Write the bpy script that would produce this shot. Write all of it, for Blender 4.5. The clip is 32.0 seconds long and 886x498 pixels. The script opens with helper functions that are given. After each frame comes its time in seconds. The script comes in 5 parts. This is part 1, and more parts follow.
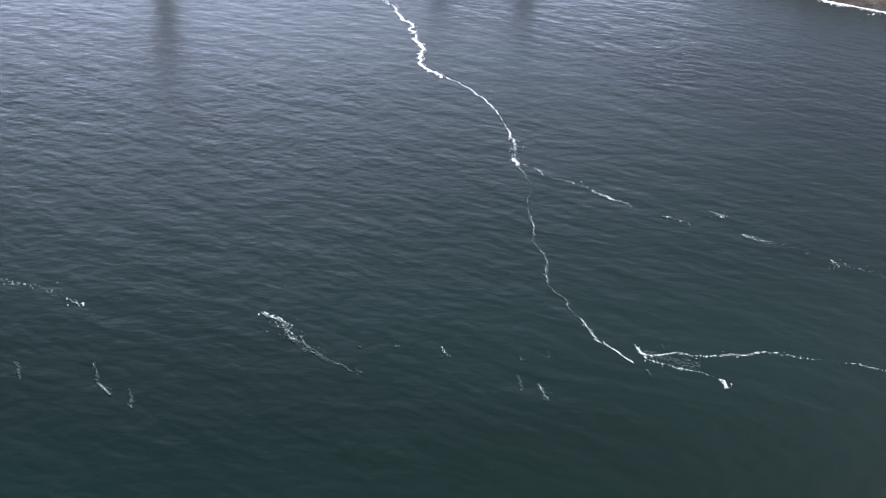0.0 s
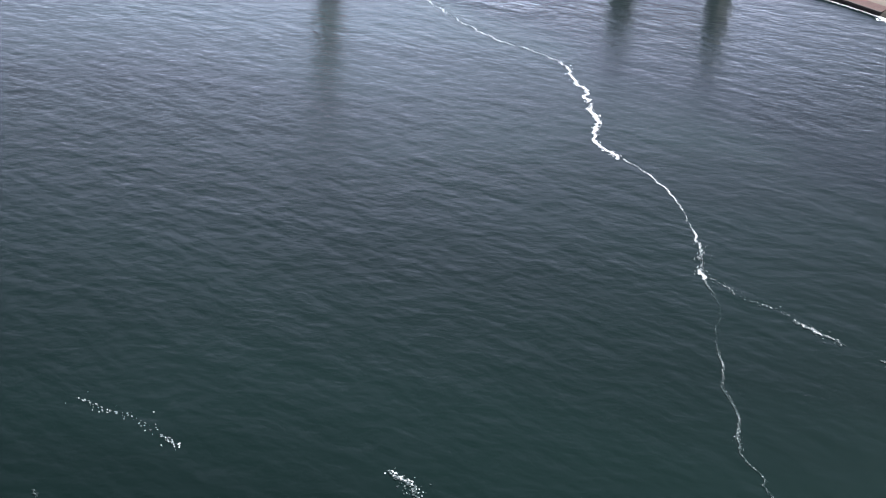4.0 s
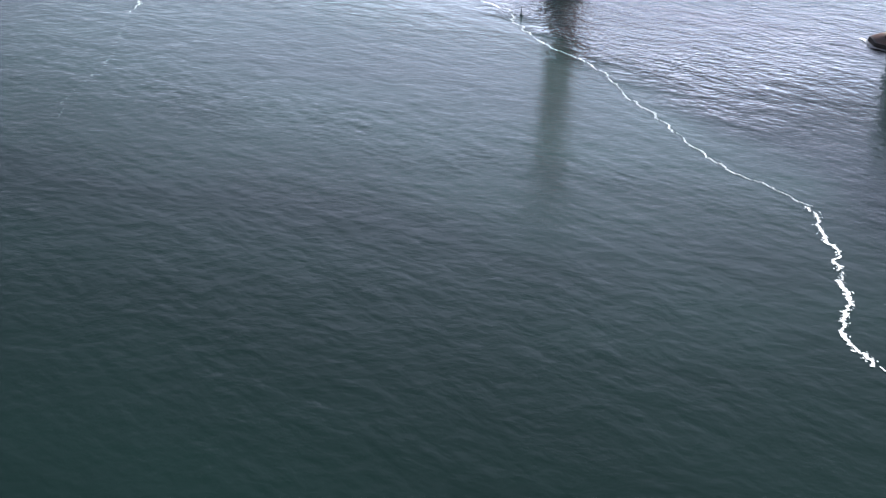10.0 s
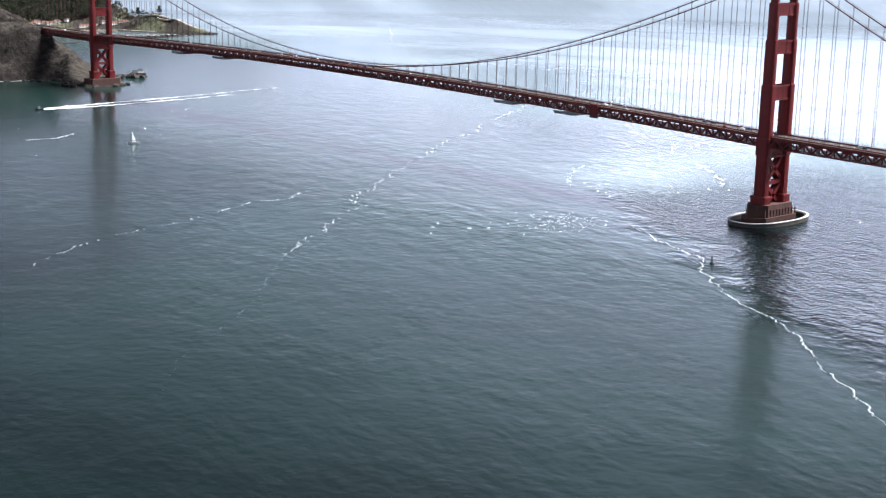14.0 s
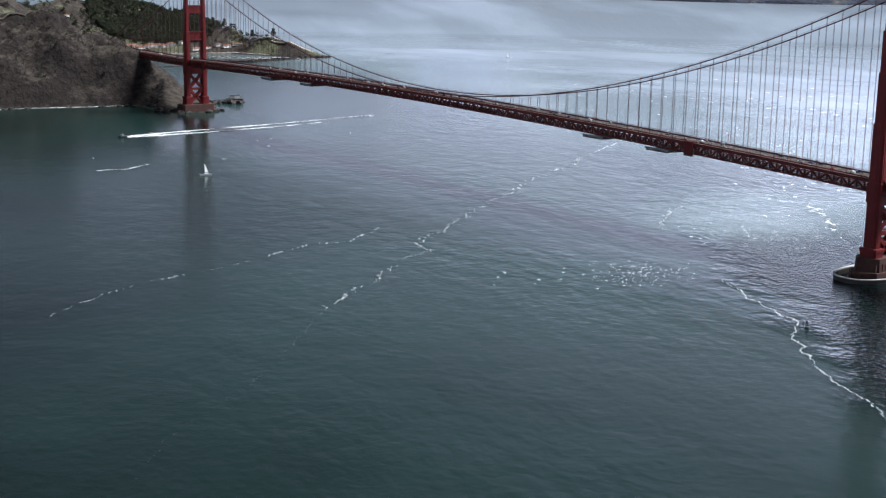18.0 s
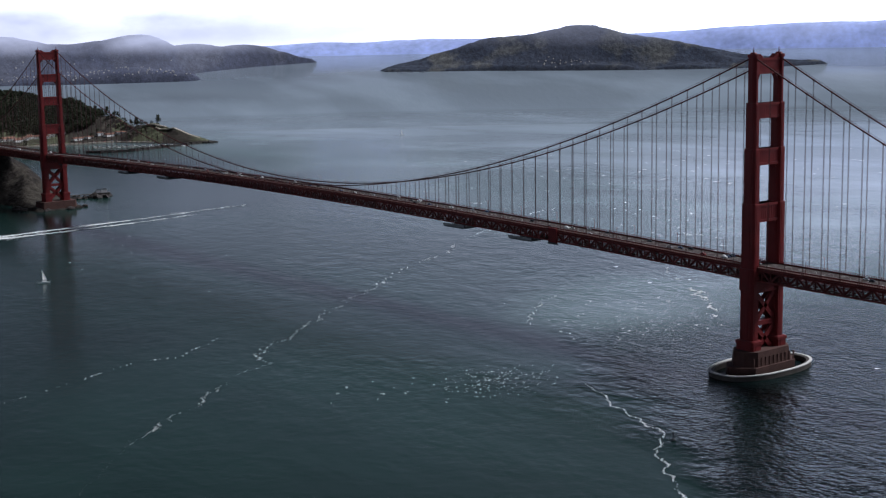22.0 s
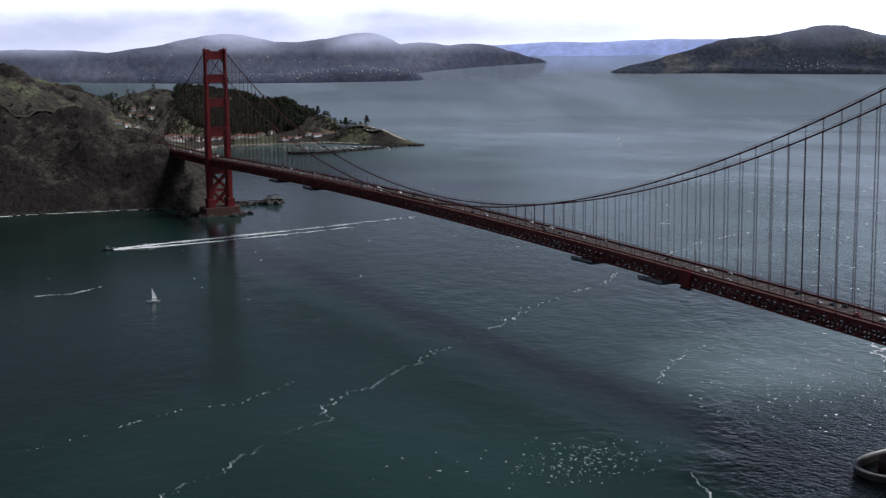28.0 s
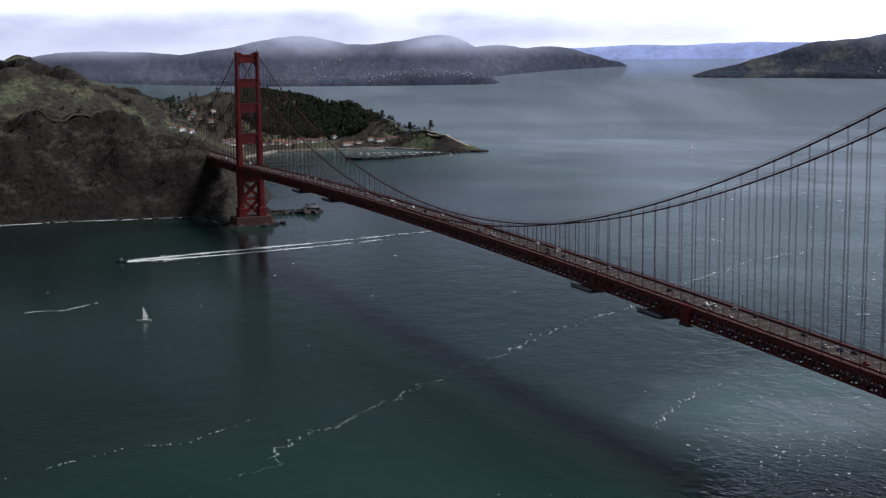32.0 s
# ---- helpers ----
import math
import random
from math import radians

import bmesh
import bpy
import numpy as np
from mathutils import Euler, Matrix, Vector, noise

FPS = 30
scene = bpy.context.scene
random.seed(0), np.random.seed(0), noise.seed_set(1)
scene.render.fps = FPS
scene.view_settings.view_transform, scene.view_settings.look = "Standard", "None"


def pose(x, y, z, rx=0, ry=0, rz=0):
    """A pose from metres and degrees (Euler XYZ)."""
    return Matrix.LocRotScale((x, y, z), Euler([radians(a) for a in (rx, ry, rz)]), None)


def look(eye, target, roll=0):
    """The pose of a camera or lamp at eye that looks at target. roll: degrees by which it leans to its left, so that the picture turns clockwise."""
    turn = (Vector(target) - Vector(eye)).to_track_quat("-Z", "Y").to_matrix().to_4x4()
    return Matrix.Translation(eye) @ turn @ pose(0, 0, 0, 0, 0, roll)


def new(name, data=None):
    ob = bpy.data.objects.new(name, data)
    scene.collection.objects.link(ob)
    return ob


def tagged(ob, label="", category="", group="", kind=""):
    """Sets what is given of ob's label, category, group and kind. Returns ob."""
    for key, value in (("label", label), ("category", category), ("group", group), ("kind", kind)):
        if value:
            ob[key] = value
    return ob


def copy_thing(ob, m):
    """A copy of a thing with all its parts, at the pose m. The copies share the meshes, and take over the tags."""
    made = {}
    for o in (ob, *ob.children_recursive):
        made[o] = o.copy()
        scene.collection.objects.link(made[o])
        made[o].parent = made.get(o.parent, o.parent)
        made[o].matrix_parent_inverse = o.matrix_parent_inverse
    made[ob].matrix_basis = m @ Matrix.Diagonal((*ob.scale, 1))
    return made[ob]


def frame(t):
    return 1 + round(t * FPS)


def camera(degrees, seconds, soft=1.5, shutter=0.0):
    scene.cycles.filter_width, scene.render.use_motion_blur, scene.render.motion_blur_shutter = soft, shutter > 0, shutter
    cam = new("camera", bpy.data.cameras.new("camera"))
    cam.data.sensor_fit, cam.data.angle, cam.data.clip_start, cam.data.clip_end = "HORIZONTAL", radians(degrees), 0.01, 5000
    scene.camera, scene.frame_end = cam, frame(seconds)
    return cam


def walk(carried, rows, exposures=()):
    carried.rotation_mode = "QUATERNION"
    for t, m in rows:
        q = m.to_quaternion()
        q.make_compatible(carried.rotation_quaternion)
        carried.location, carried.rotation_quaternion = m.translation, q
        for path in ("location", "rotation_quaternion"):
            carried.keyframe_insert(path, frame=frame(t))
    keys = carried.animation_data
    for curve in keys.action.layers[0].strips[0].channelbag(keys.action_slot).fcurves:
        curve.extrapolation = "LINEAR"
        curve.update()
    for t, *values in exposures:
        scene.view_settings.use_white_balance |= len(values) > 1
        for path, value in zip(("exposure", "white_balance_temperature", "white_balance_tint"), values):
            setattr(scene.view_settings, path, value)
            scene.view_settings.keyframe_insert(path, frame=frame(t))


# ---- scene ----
cam = camera(35.3, 32.0, soft=1.25)
PATH = [
    (0, (-1424.3, -901.5, 247.7), (-1338.17, -869.41, 208.27), 3.01),
    (0.5, (-1412.2, -895.5, 247.7), (-1326.59, -862.17, 208.36), 3.11),
    (1, (-1400.2, -889.5, 247.7), (-1315.00, -854.81, 208.47), 3.04),
    (1.5, (-1388.0, -883.4, 247.7), (-1303.32, -847.45, 208.58), 2.99),
    (2, (-1375.8, -877.5, 247.6), (-1291.55, -840.20, 208.68), 3.08),
    (2.5, (-1363.2, -871.6, 247.6), (-1279.57, -832.93, 208.73), 3.07),
    (3, (-1350.4, -865.7, 247.5), (-1267.33, -825.79, 208.76), 3.44),
    (3.5, (-1337.4, -859.8, 247.5), (-1254.96, -818.57, 208.82), 3.59),
    (5.5, (-1284.7, -835.2, 248.0), (-1204.74, -789.08, 209.42), 4.17),
    (6, (-1271.2, -828.6, 248.1), (-1191.92, -781.35, 209.60), 4.29),
    (6.5, (-1257.6, -822.3, 248.3), (-1179.03, -773.91, 209.73), 4.52),
    (7, (-1243.9, -817.0, 248.4), (-1166.10, -767.33, 209.87), 4.62),
    (7.5, (-1229.7, -812.2, 248.5), (-1152.78, -761.20, 210.04), 4.51),
    (8, (-1214.9, -807.3, 248.3), (-1138.82, -754.91, 209.99), 4.47),
    (8.5, (-1199.0, -801.4, 248.1), (-1123.80, -747.84, 209.83), 4.51),
    (9, (-1182.6, -795.6, 247.8), (-1108.29, -740.72, 209.50), 4.52),
    (9.5, (-1165.8, -790.0, 247.3), (-1092.48, -733.82, 208.98), 3.43),
    (10, (-1148.8, -784.8, 246.5), (-1076.18, -726.45, 210.19), 2.79),
    (10.5, (-1131.7, -780.3, 245.9), (-1059.60, -716.78, 218.13), 1.91),
    (11, (-1115.0, -775.6, 245.4), (-1044.24, -708.67, 222.60), 1.01),
    (11.5, (-1099.2, -770.7, 245.1), (-1029.79, -702.24, 223.02), 1.02),
    (12, (-1084.1, -765.8, 245.0), (-1015.80, -696.16, 222.89), 1.06),
    (12.5, (-1069.2, -760.2, 244.9), (-1002.07, -689.47, 222.82), 1.18),
    (13, (-1054.7, -753.7, 244.7), (-988.63, -681.88, 222.75), 1.18),
    (13.5, (-1039.8, -747.6, 244.8), (-974.96, -674.77, 222.76), 1.25),
    (14, (-1025.4, -741.3, 244.8), (-961.69, -667.42, 222.77), 1.29),
    (14.5, (-1011.1, -734.7, 244.9), (-948.50, -659.89, 222.85), 1.31),
    (16.5, (-951.9, -708.8, 245.9), (-894.19, -630.20, 223.76), 1.12),
    (17, (-937.1, -702.3, 246.0), (-880.50, -622.83, 223.93), 1.07),
    (17.5, (-922.0, -695.6, 246.1), (-866.12, -615.62, 224.34), 1.08),
    (18, (-907.3, -689.1, 246.1), (-851.33, -608.91, 225.26), 1.03),
    (18.5, (-892.9, -682.8, 246.2), (-836.10, -602.92, 226.58), 1.09),
    (19, (-878.9, -676.6, 246.6), (-820.85, -597.36, 228.08), 1.00),
    (19.5, (-864.2, -670.1, 247.7), (-804.90, -591.56, 230.20), 0.78),
    (20, (-849.0, -663.5, 248.9), (-788.65, -585.58, 232.08), 0.54),
    (20.5, (-833.8, -656.8, 249.7), (-772.36, -579.60, 233.35), 0.23),
    (21, (-818.3, -650.3, 250.1), (-756.00, -573.71, 234.09), -0.54),
    (21.5, (-802.8, -643.6, 250.3), (-740.94, -566.69, 234.38), -0.96),
    (22, (-787.0, -637.2, 250.1), (-726.33, -559.28, 234.33), -1.03),
    (22.5, (-770.8, -630.8, 249.8), (-711.35, -551.90, 234.02), -1.06),
    (23, (-754.2, -624.3, 249.4), (-695.97, -544.55, 233.57), -1.06),
    (23.5, (-737.1, -617.9, 249.2), (-680.20, -537.19, 233.45), -1.10),
    (24, (-719.9, -611.0, 249.1), (-664.33, -529.37, 233.40), -1.19),
    (24.5, (-702.9, -603.7, 249.2), (-648.60, -521.18, 233.53), -1.18),
    (25, (-686.4, -596.3, 249.5), (-633.47, -512.96, 233.81), -1.08),
    (25.5, (-670.6, -589.2, 249.7), (-618.91, -505.00, 234.06), -1.05),
    (27.5, (-608.1, -564.8, 250.3), (-561.92, -477.49, 234.75), -0.89),
    (28, (-592.7, -559.7, 250.3), (-547.86, -471.67, 234.70), -0.73),
    (28.5, (-577.4, -554.7, 250.2), (-533.96, -465.94, 234.62), -0.66),
    (29, (-562.2, -549.1, 250.1), (-520.18, -459.74, 234.47), -0.62),
    (29.5, (-547.1, -542.7, 249.9), (-506.53, -452.60, 234.41), -0.49),
    (30, (-532.2, -535.7, 249.8), (-492.85, -445.16, 234.26), -0.64),
    (30.5, (-517.7, -528.7, 250.1), (-479.09, -437.73, 234.49), -0.37),
    (31, (-503.3, -521.8, 250.3), (-465.25, -430.64, 234.76), -0.58),
    (31.5, (-489.4, -515.1, 250.3), (-451.47, -423.88, 234.81), -0.50),
    (32, (-475.6, -508.8, 250.3), (-437.36, -417.66, 234.92), -0.65),
]
walk(cam, [(t, look(eye, target, roll)) for t, eye, target, roll in PATH],
     exposures=[(t, stops, kelvin, 13) for t, stops, kelvin in ((0.0, 1.55, 5800), (9.0, 1.6, 5800), (9.5, 1.6, 5800), (10.0, 1.68, 5850), (10.5, 1.72, 5850), (11.0, 1.8, 5850), (14.0, 1.45, 5900), (17.0, 1.18, 5900), (18.0, 0.82, 5800), (19.0, 0.2, 5650), (21.0, -0.2, 5650), (25.0, -0.3, 5700), (32.0, -0.35, 5750))])

# ---- light: high overcast, sun behind cloud to the east ----
SUN_EL, SUN_AZ = 50.0, 112.0     # azimuth from +y towards +x
world = bpy.data.worlds.new("overcast_sky")
scene.world = world
world.use_nodes = True
wn, wl = world.node_tree.nodes, world.node_tree.links
wn.clear()
w_out = wn.new("ShaderNodeOutputWorld")
w_bg = wn.new("ShaderNodeBackground")
w_sky = wn.new("ShaderNodeTexSky")
w_sky.sky_type, w_sky.sun_disc = "NISHITA", False
w_sky.sun_elevation, w_sky.sun_rotation = radians(SUN_EL), radians(SUN_AZ)
w_sky.air_density, w_sky.dust_density = 1.0, 2.0
w_dim = wn.new("ShaderNodeVectorMath")
w_dim.operation = "SCALE"
w_dim.inputs["Scale"].default_value = 0.10
wl.new(w_sky.outputs[0], w_dim.inputs[0])
w_co = wn.new("ShaderNodeTexCoord")
w_map = wn.new("ShaderNodeMapping")
w_map.inputs["Scale"].default_value = (2.2, 2.2, 16.0)
wl.new(w_co.outputs["Generated"], w_map.inputs["Vector"])
w_no = wn.new("ShaderNodeTexNoise")
w_no.inputs["Scale"].default_value, w_no.inputs["Detail"].default_value = 2.2, 7.0
wl.new(w_map.outputs[0], w_no.inputs["Vector"])
w_sep = wn.new("ShaderNodeSeparateXYZ")
wl.new(w_co.outputs["Generated"], w_sep.inputs[0])
w_ramp = wn.new("ShaderNodeValToRGB")      # cloud brightness by height over the horizon
w_ramp.color_ramp.elements[0].position, w_ramp.color_ramp.elements[0].color = 0.0, (1.35, 1.34, 1.50, 1)
w_ramp.color_ramp.elements[1].position, w_ramp.color_ramp.elements[1].color = 1.0, (0.050, 0.055, 0.065, 1)
for at_z, tone in ((0.014, (1.8, 1.8, 1.92, 1)), (0.05, (1.8, 1.8, 1.92, 1)), (0.10, (0.66, 0.67, 0.77, 1)), (0.17, (0.285, 0.295, 0.355, 1)), (0.25, (0.225, 0.232, 0.285, 1)), (0.4, (0.105, 0.112, 0.130, 1))):
    el = w_ramp.color_ramp.elements.new(at_z)
    el.color = tone
wl.new(w_sep.outputs[2], w_ramp.inputs[0])
w_patch = wn.new("ShaderNodeMapRange")
w_patch.inputs["From Min"].default_value, w_patch.inputs["From Max"].default_value = 0.35, 0.68
w_patch.inputs["To Min"].default_value, w_patch.inputs["To Max"].default_value = 0.82, 1.15
wl.new(w_no.outputs["Fac"], w_patch.inputs["Value"])
w_cl = wn.new("ShaderNodeVectorMath")
w_cl.operation = "SCALE"
wl.new(w_ramp.outputs[0], w_cl.inputs[0])
w_dot = wn.new("ShaderNodeVectorMath")       # the cloud is brightest round the hidden sun
w_dot.operation = "DOT_PRODUCT"
w_dot.inputs[1].default_value = (math.sin(radians(SUN_AZ - 55)), math.cos(radians(SUN_AZ - 55)), 0.1)
wl.new(w_co.outputs["Generated"], w_dot.inputs[0])
w_pow = wn.new("ShaderNodeMath")
w_pow.operation, w_pow.use_clamp = "POWER", True
w_pow.inputs[1].default_value = 18.0
w_pos = wn.new("ShaderNodeMath")
w_pos.operation = "MAXIMUM"
w_pos.inputs[1].default_value = 0.0
wl.new(w_dot.outputs["Value"], w_pos.inputs[0])
wl.new(w_pos.outputs[0], w_pow.inputs[0])
w_side = wn.new("ShaderNodeMapRange")
w_side.inputs["To Min"].default_value, w_side.inputs["To Max"].default_value = 0.42, 2.6
wl.new(w_pow.outputs[0], w_side.inputs["Value"])
w_low = wn.new("ShaderNodeMapRange")         # along the horizon a bright band runs all round
w_low.inputs["From Min"].default_value, w_low.inputs["From Max"].default_value = 0.05, 0.13
wl.new(w_sep.outputs[2], w_low.inputs["Value"])
w_even = wn.new("ShaderNodeMix")
w_glow = wn.new("ShaderNodeMapRange")
w_glow.inputs["To Min"].default_value, w_glow.inputs["To Max"].default_value = 0.95, 2.6
wl.new(w_pow.outputs[0], w_glow.inputs["Value"])
wl.new(w_glow.outputs[0], w_even.inputs["A"])
wl.new(w_low.outputs[0], w_even.inputs["Factor"])
wl.new(w_side.outputs[0], w_even.inputs["B"])
w_mul = wn.new("ShaderNodeMath")
w_mul.operation = "MULTIPLY"
wl.new(w_patch.outputs[0], w_mul.inputs[0])
wl.new(w_even.outputs["Result"], w_mul.inputs[1])
wl.new(w_mul.outputs[0], w_cl.inputs["Scale"])
w_mix = wn.new("ShaderNodeMix")
w_mix.data_type = "RGBA"
w_mix.inputs["Factor"].default_value = 0.92
wl.new(w_dim.outputs[0], w_mix.inputs["A"])
wl.new(w_cl.outputs[0], w_mix.inputs["B"])
wl.new(w_mix.outputs["Result"], w_bg.inputs["Color"])
w_bg.inputs["Strength"].default_value = 1.0
wl.new(w_bg.outputs[0], w_out.inputs[0])

sun = new("sun", bpy.data.lights.new("sun", "SUN"))
sun.data.energy, sun.data.angle, sun.data.color = 4.6, radians(20), (1.0, 0.95, 0.88)
sun.matrix_world = look((math.sin(radians(SUN_AZ)) * math.cos(radians(SUN_EL)) * 900, math.cos(radians(SUN_AZ)) * math.cos(radians(SUN_EL)) * 900, math.sin(radians(SUN_EL)) * 900), (0, 0, 0))


# ---- materials ----
def material(name, colour, rough=0.8, metal=0.0, vary=0.25, scale=0.3, fine=4.0, bump=0.2, bump_scale=2.0, colour2=None, by_object=0.0, spec=0.3):
    """A weathered surface: two scales of noise on the colour, a little on the roughness, and fine relief."""
    m = bpy.data.materials.new(name)
    m.use_nodes = True
    n, l = m.node_tree.nodes, m.node_tree.links
    b = n["Principled BSDF"]
    geo = n.new("ShaderNodeNewGeometry")
    big, small = n.new("ShaderNodeTexNoise"), n.new("ShaderNodeTexNoise")
    big.inputs["Scale"].default_value, big.inputs["Detail"].default_value = scale, 6
    small.inputs["Scale"].default_value, small.inputs["Detail"].default_value = fine, 4
    l.new(geo.outputs["Position"], big.inputs["Vector"])
    l.new(geo.outputs["Position"], small.inputs["Vector"])
    ramp = n.new("ShaderNodeMapRange")
    ramp.inputs["From Min"].default_value, ramp.inputs["From Max"].default_value = 0.3, 0.7
    l.new(big.outputs["Fac"], ramp.inputs["Value"])
    mix = n.new("ShaderNodeMix")
    mix.data_type = "RGBA"
    other = colour2 or tuple(c * (1 - vary) for c in colour)
    mix.inputs["A"].default_value, mix.inputs["B"].default_value = (*other, 1), (*colour, 1)
    l.new(ramp.outputs[0], mix.inputs["Factor"])
    grain = n.new("ShaderNodeMapRange")
    grain.inputs["To Min"].default_value, grain.inputs["To Max"].default_value = 1 - vary, 1 + vary
    l.new(small.outputs["Fac"], grain.inputs["Value"])
    tone = n.new("ShaderNodeVectorMath")
    tone.operation = "SCALE"
    l.new(mix.outputs["Result"], tone.inputs[0])
    l.new(grain.outputs[0], tone.inputs["Scale"])
    last = tone
    if by_object:
        info, span, tone2 = n.new("ShaderNodeObjectInfo"), n.new("ShaderNodeMapRange"), n.new("ShaderNodeVectorMath")
        span.inputs["To Min"].default_value, span.inputs["To Max"].default_value = 1 - by_object, 1 + by_object
        l.new(info.outputs["Random"], span.inputs["Value"])
        tone2.operation = "SCALE"
        l.new(tone.outputs[0], tone2.inputs[0])
        l.new(span.outputs[0], tone2.inputs["Scale"])
        last = tone2
    l.new(last.outputs[0], b.inputs["Base Color"])
    b.inputs["Roughness"].default_value, b.inputs["Metallic"].default_value = rough, metal
    b.inputs["Specular IOR Level"].default_value = spec
    if bump:
        relief, bn = n.new("ShaderNodeTexNoise"), n.new("ShaderNodeBump")
        relief.inputs["Scale"].default_value, relief.inputs["Detail"].default_value = bump_scale, 5
        l.new(geo.outputs["Position"], relief.inputs["Vector"])
        bn.inputs["Strength"].default_value, bn.inputs["Distance"].default_value = bump, 0.3
        l.new(relief.outputs["Fac"], bn.inputs["Height"])
        l.new(bn.outputs[0], b.inputs["Normal"])
    return m


def water_material(name="sea_water", gloss=(0.19, 0.16), level=False):
    """Sea water under wind: long chop and short ripples, with calmer and rougher lanes."""
    m = bpy.data.materials.new(name)
    m.use_nodes = True
    n, l = m.node_tree.nodes, m.node_tree.links
    b = n["Principled BSDF"]
    geo = n.new("ShaderNodeNewGeometry")

    def noise_of(scale_xyz, turn, scale, detail, rough=0.5):
        vr, mp, tx = n.new("ShaderNodeVectorRotate"), n.new("ShaderNodeMapping"), n.new("ShaderNodeTexNoise")
        vr.rotation_type = "Z_AXIS"
        vr.inputs["Angle"].default_value = radians(turn)
        mp.inputs["Scale"].default_value = scale_xyz
        tx.inputs["Scale"].default_value, tx.inputs["Detail"].default_value, tx.inputs["Roughness"].default_value = scale, detail, rough
        l.new(geo.outputs["Position"], vr.inputs["Vector"])
        l.new(vr.outputs[0], mp.inputs["Vector"])
        l.new(mp.outputs[0], tx.inputs["Vector"])
        return tx.outputs["Fac"]

    def ranged(v, a, b2, c, d):
        r = n.new("ShaderNodeMapRange")
        r.inputs["From Min"].default_value, r.inputs["From Max"].default_value = a, b2
        r.inputs["To Min"].default_value, r.inputs["To Max"].default_value = c, d
        l.new(v, r.inputs["Value"])
        return r.outputs[0]

    def math2(op, u, v):
        k = n.new("ShaderNodeMath")
        k.operation = op
        for i, s in enumerate((u, v)):
            if isinstance(s, (int, float)):
                k.inputs[i].default_value = s
            else:
                l.new(s, k.inputs[i])
        return k.outputs[0]

    chop = noise_of((1.0, 0.78, 1.0), WAVE_TURN, 0.14, 3, 0.5)
    swell = noise_of((1.0, 0.5, 1.0), WAVE_TURN + 14, 0.055, 2)
    ripple = noise_of((1.0, 0.7, 1.0), WAVE_TURN - 16, 0.75, 2)
    lanes = noise_of((1.0, 0.45, 1.0), -12, 0.0042, 4)
    pos = n.new("ShaderNodeSeparateXYZ")
    l.new(geo.outputs["Position"], pos.inputs[0])
    # the tide rip: rough water between the long drift line and the tower, smooth outside it
    warp = math2("MULTIPLY", math2("SUBTRACT", noise_of((1, 1, 1), 0, 0.012, 4), 0.5), 110.0)
    past_line = math2("ADD", math2("SUBTRACT", pos.outputs[0], math2("MULTIPLY", pos.outputs[1], 0.624)), math2("ADD", warp, 156.0))
    rip = math2("MULTIPLY", ranged(past_line, -5.0, 60.0, 0.0, 1.0), ranged(math2("ADD", pos.outputs[1], warp), 120.0, 260.0, 1.0, 0.25))
    rip = math2("MULTIPLY", rip, ranged(math2("ADD", pos.outputs[1], warp), -420.0, -150.0, 0.12, 1.0))
    rip = math2("MAXIMUM", rip, ranged(pos.outputs[0], -800.0, -480.0, 0.13, 0.0))       # open water outside the strait is rougher
    rough_lane = math2("MAXIMUM", ranged(lanes, 0.46, 0.66, 0.0, 0.12), rip)
    height = math2("ADD", math2("MULTIPLY", chop, 0.62), math2("ADD", math2("MULTIPLY", swell, 1.2), math2("MULTIPLY", ripple, 0.03)))
    bn = n.new("ShaderNodeBump")
    bn.inputs["Distance"].default_value = 1.0
    bn.inputs["Strength"].default_value = 1.0
    height = math2("ADD", height, math2("MULTIPLY", math2("MULTIPLY", noise_of((1.0, 0.7, 1.0), WAVE_TURN - 20, 0.30, 3), rip), 0.8))
    l.new(math2("MULTIPLY", height, ranged(rough_lane, 0.0, 1.0, 0.33, 2.1)), bn.inputs["Height"])
    l.new(bn.outputs[0], b.inputs["Normal"])
    if level:       # the drawn-in sheet still mirrors the sky as level water does
        up = n.new("ShaderNodeCombineXYZ")
        up.inputs[2].default_value = 1.0
        l.new(up.outputs[0], bn.inputs["Normal"])
    mix = n.new("ShaderNodeMix")
    mix.data_type = "RGBA"
    # base colour by place: dark towards the ocean, greener by the span, silty and pale inside the bay
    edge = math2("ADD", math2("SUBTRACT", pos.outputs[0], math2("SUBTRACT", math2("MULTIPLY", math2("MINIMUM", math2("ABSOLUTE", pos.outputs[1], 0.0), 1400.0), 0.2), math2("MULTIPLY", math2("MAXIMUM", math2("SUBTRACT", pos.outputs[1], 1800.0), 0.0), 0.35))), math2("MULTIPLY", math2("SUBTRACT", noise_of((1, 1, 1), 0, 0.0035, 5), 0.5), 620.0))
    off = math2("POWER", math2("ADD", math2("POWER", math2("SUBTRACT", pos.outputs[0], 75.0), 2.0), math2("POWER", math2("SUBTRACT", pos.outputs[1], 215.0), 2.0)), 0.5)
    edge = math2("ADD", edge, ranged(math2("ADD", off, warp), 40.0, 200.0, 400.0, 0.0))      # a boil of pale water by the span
    # sky reflection is put into the pale end, exposure into the dark end
    silt_sheen = n.new("ShaderNodeValToRGB")
    silt_sheen.color_ramp.elements[0].position, silt_sheen.color_ramp.elements[0].color = 0.0, (0.0036, 0.0102, 0.0086, 1)
    silt_sheen.color_ramp.elements[1].position, silt_sheen.color_ramp.elements[1].color = 1.0, (0.35, 0.42, 0.49, 1)
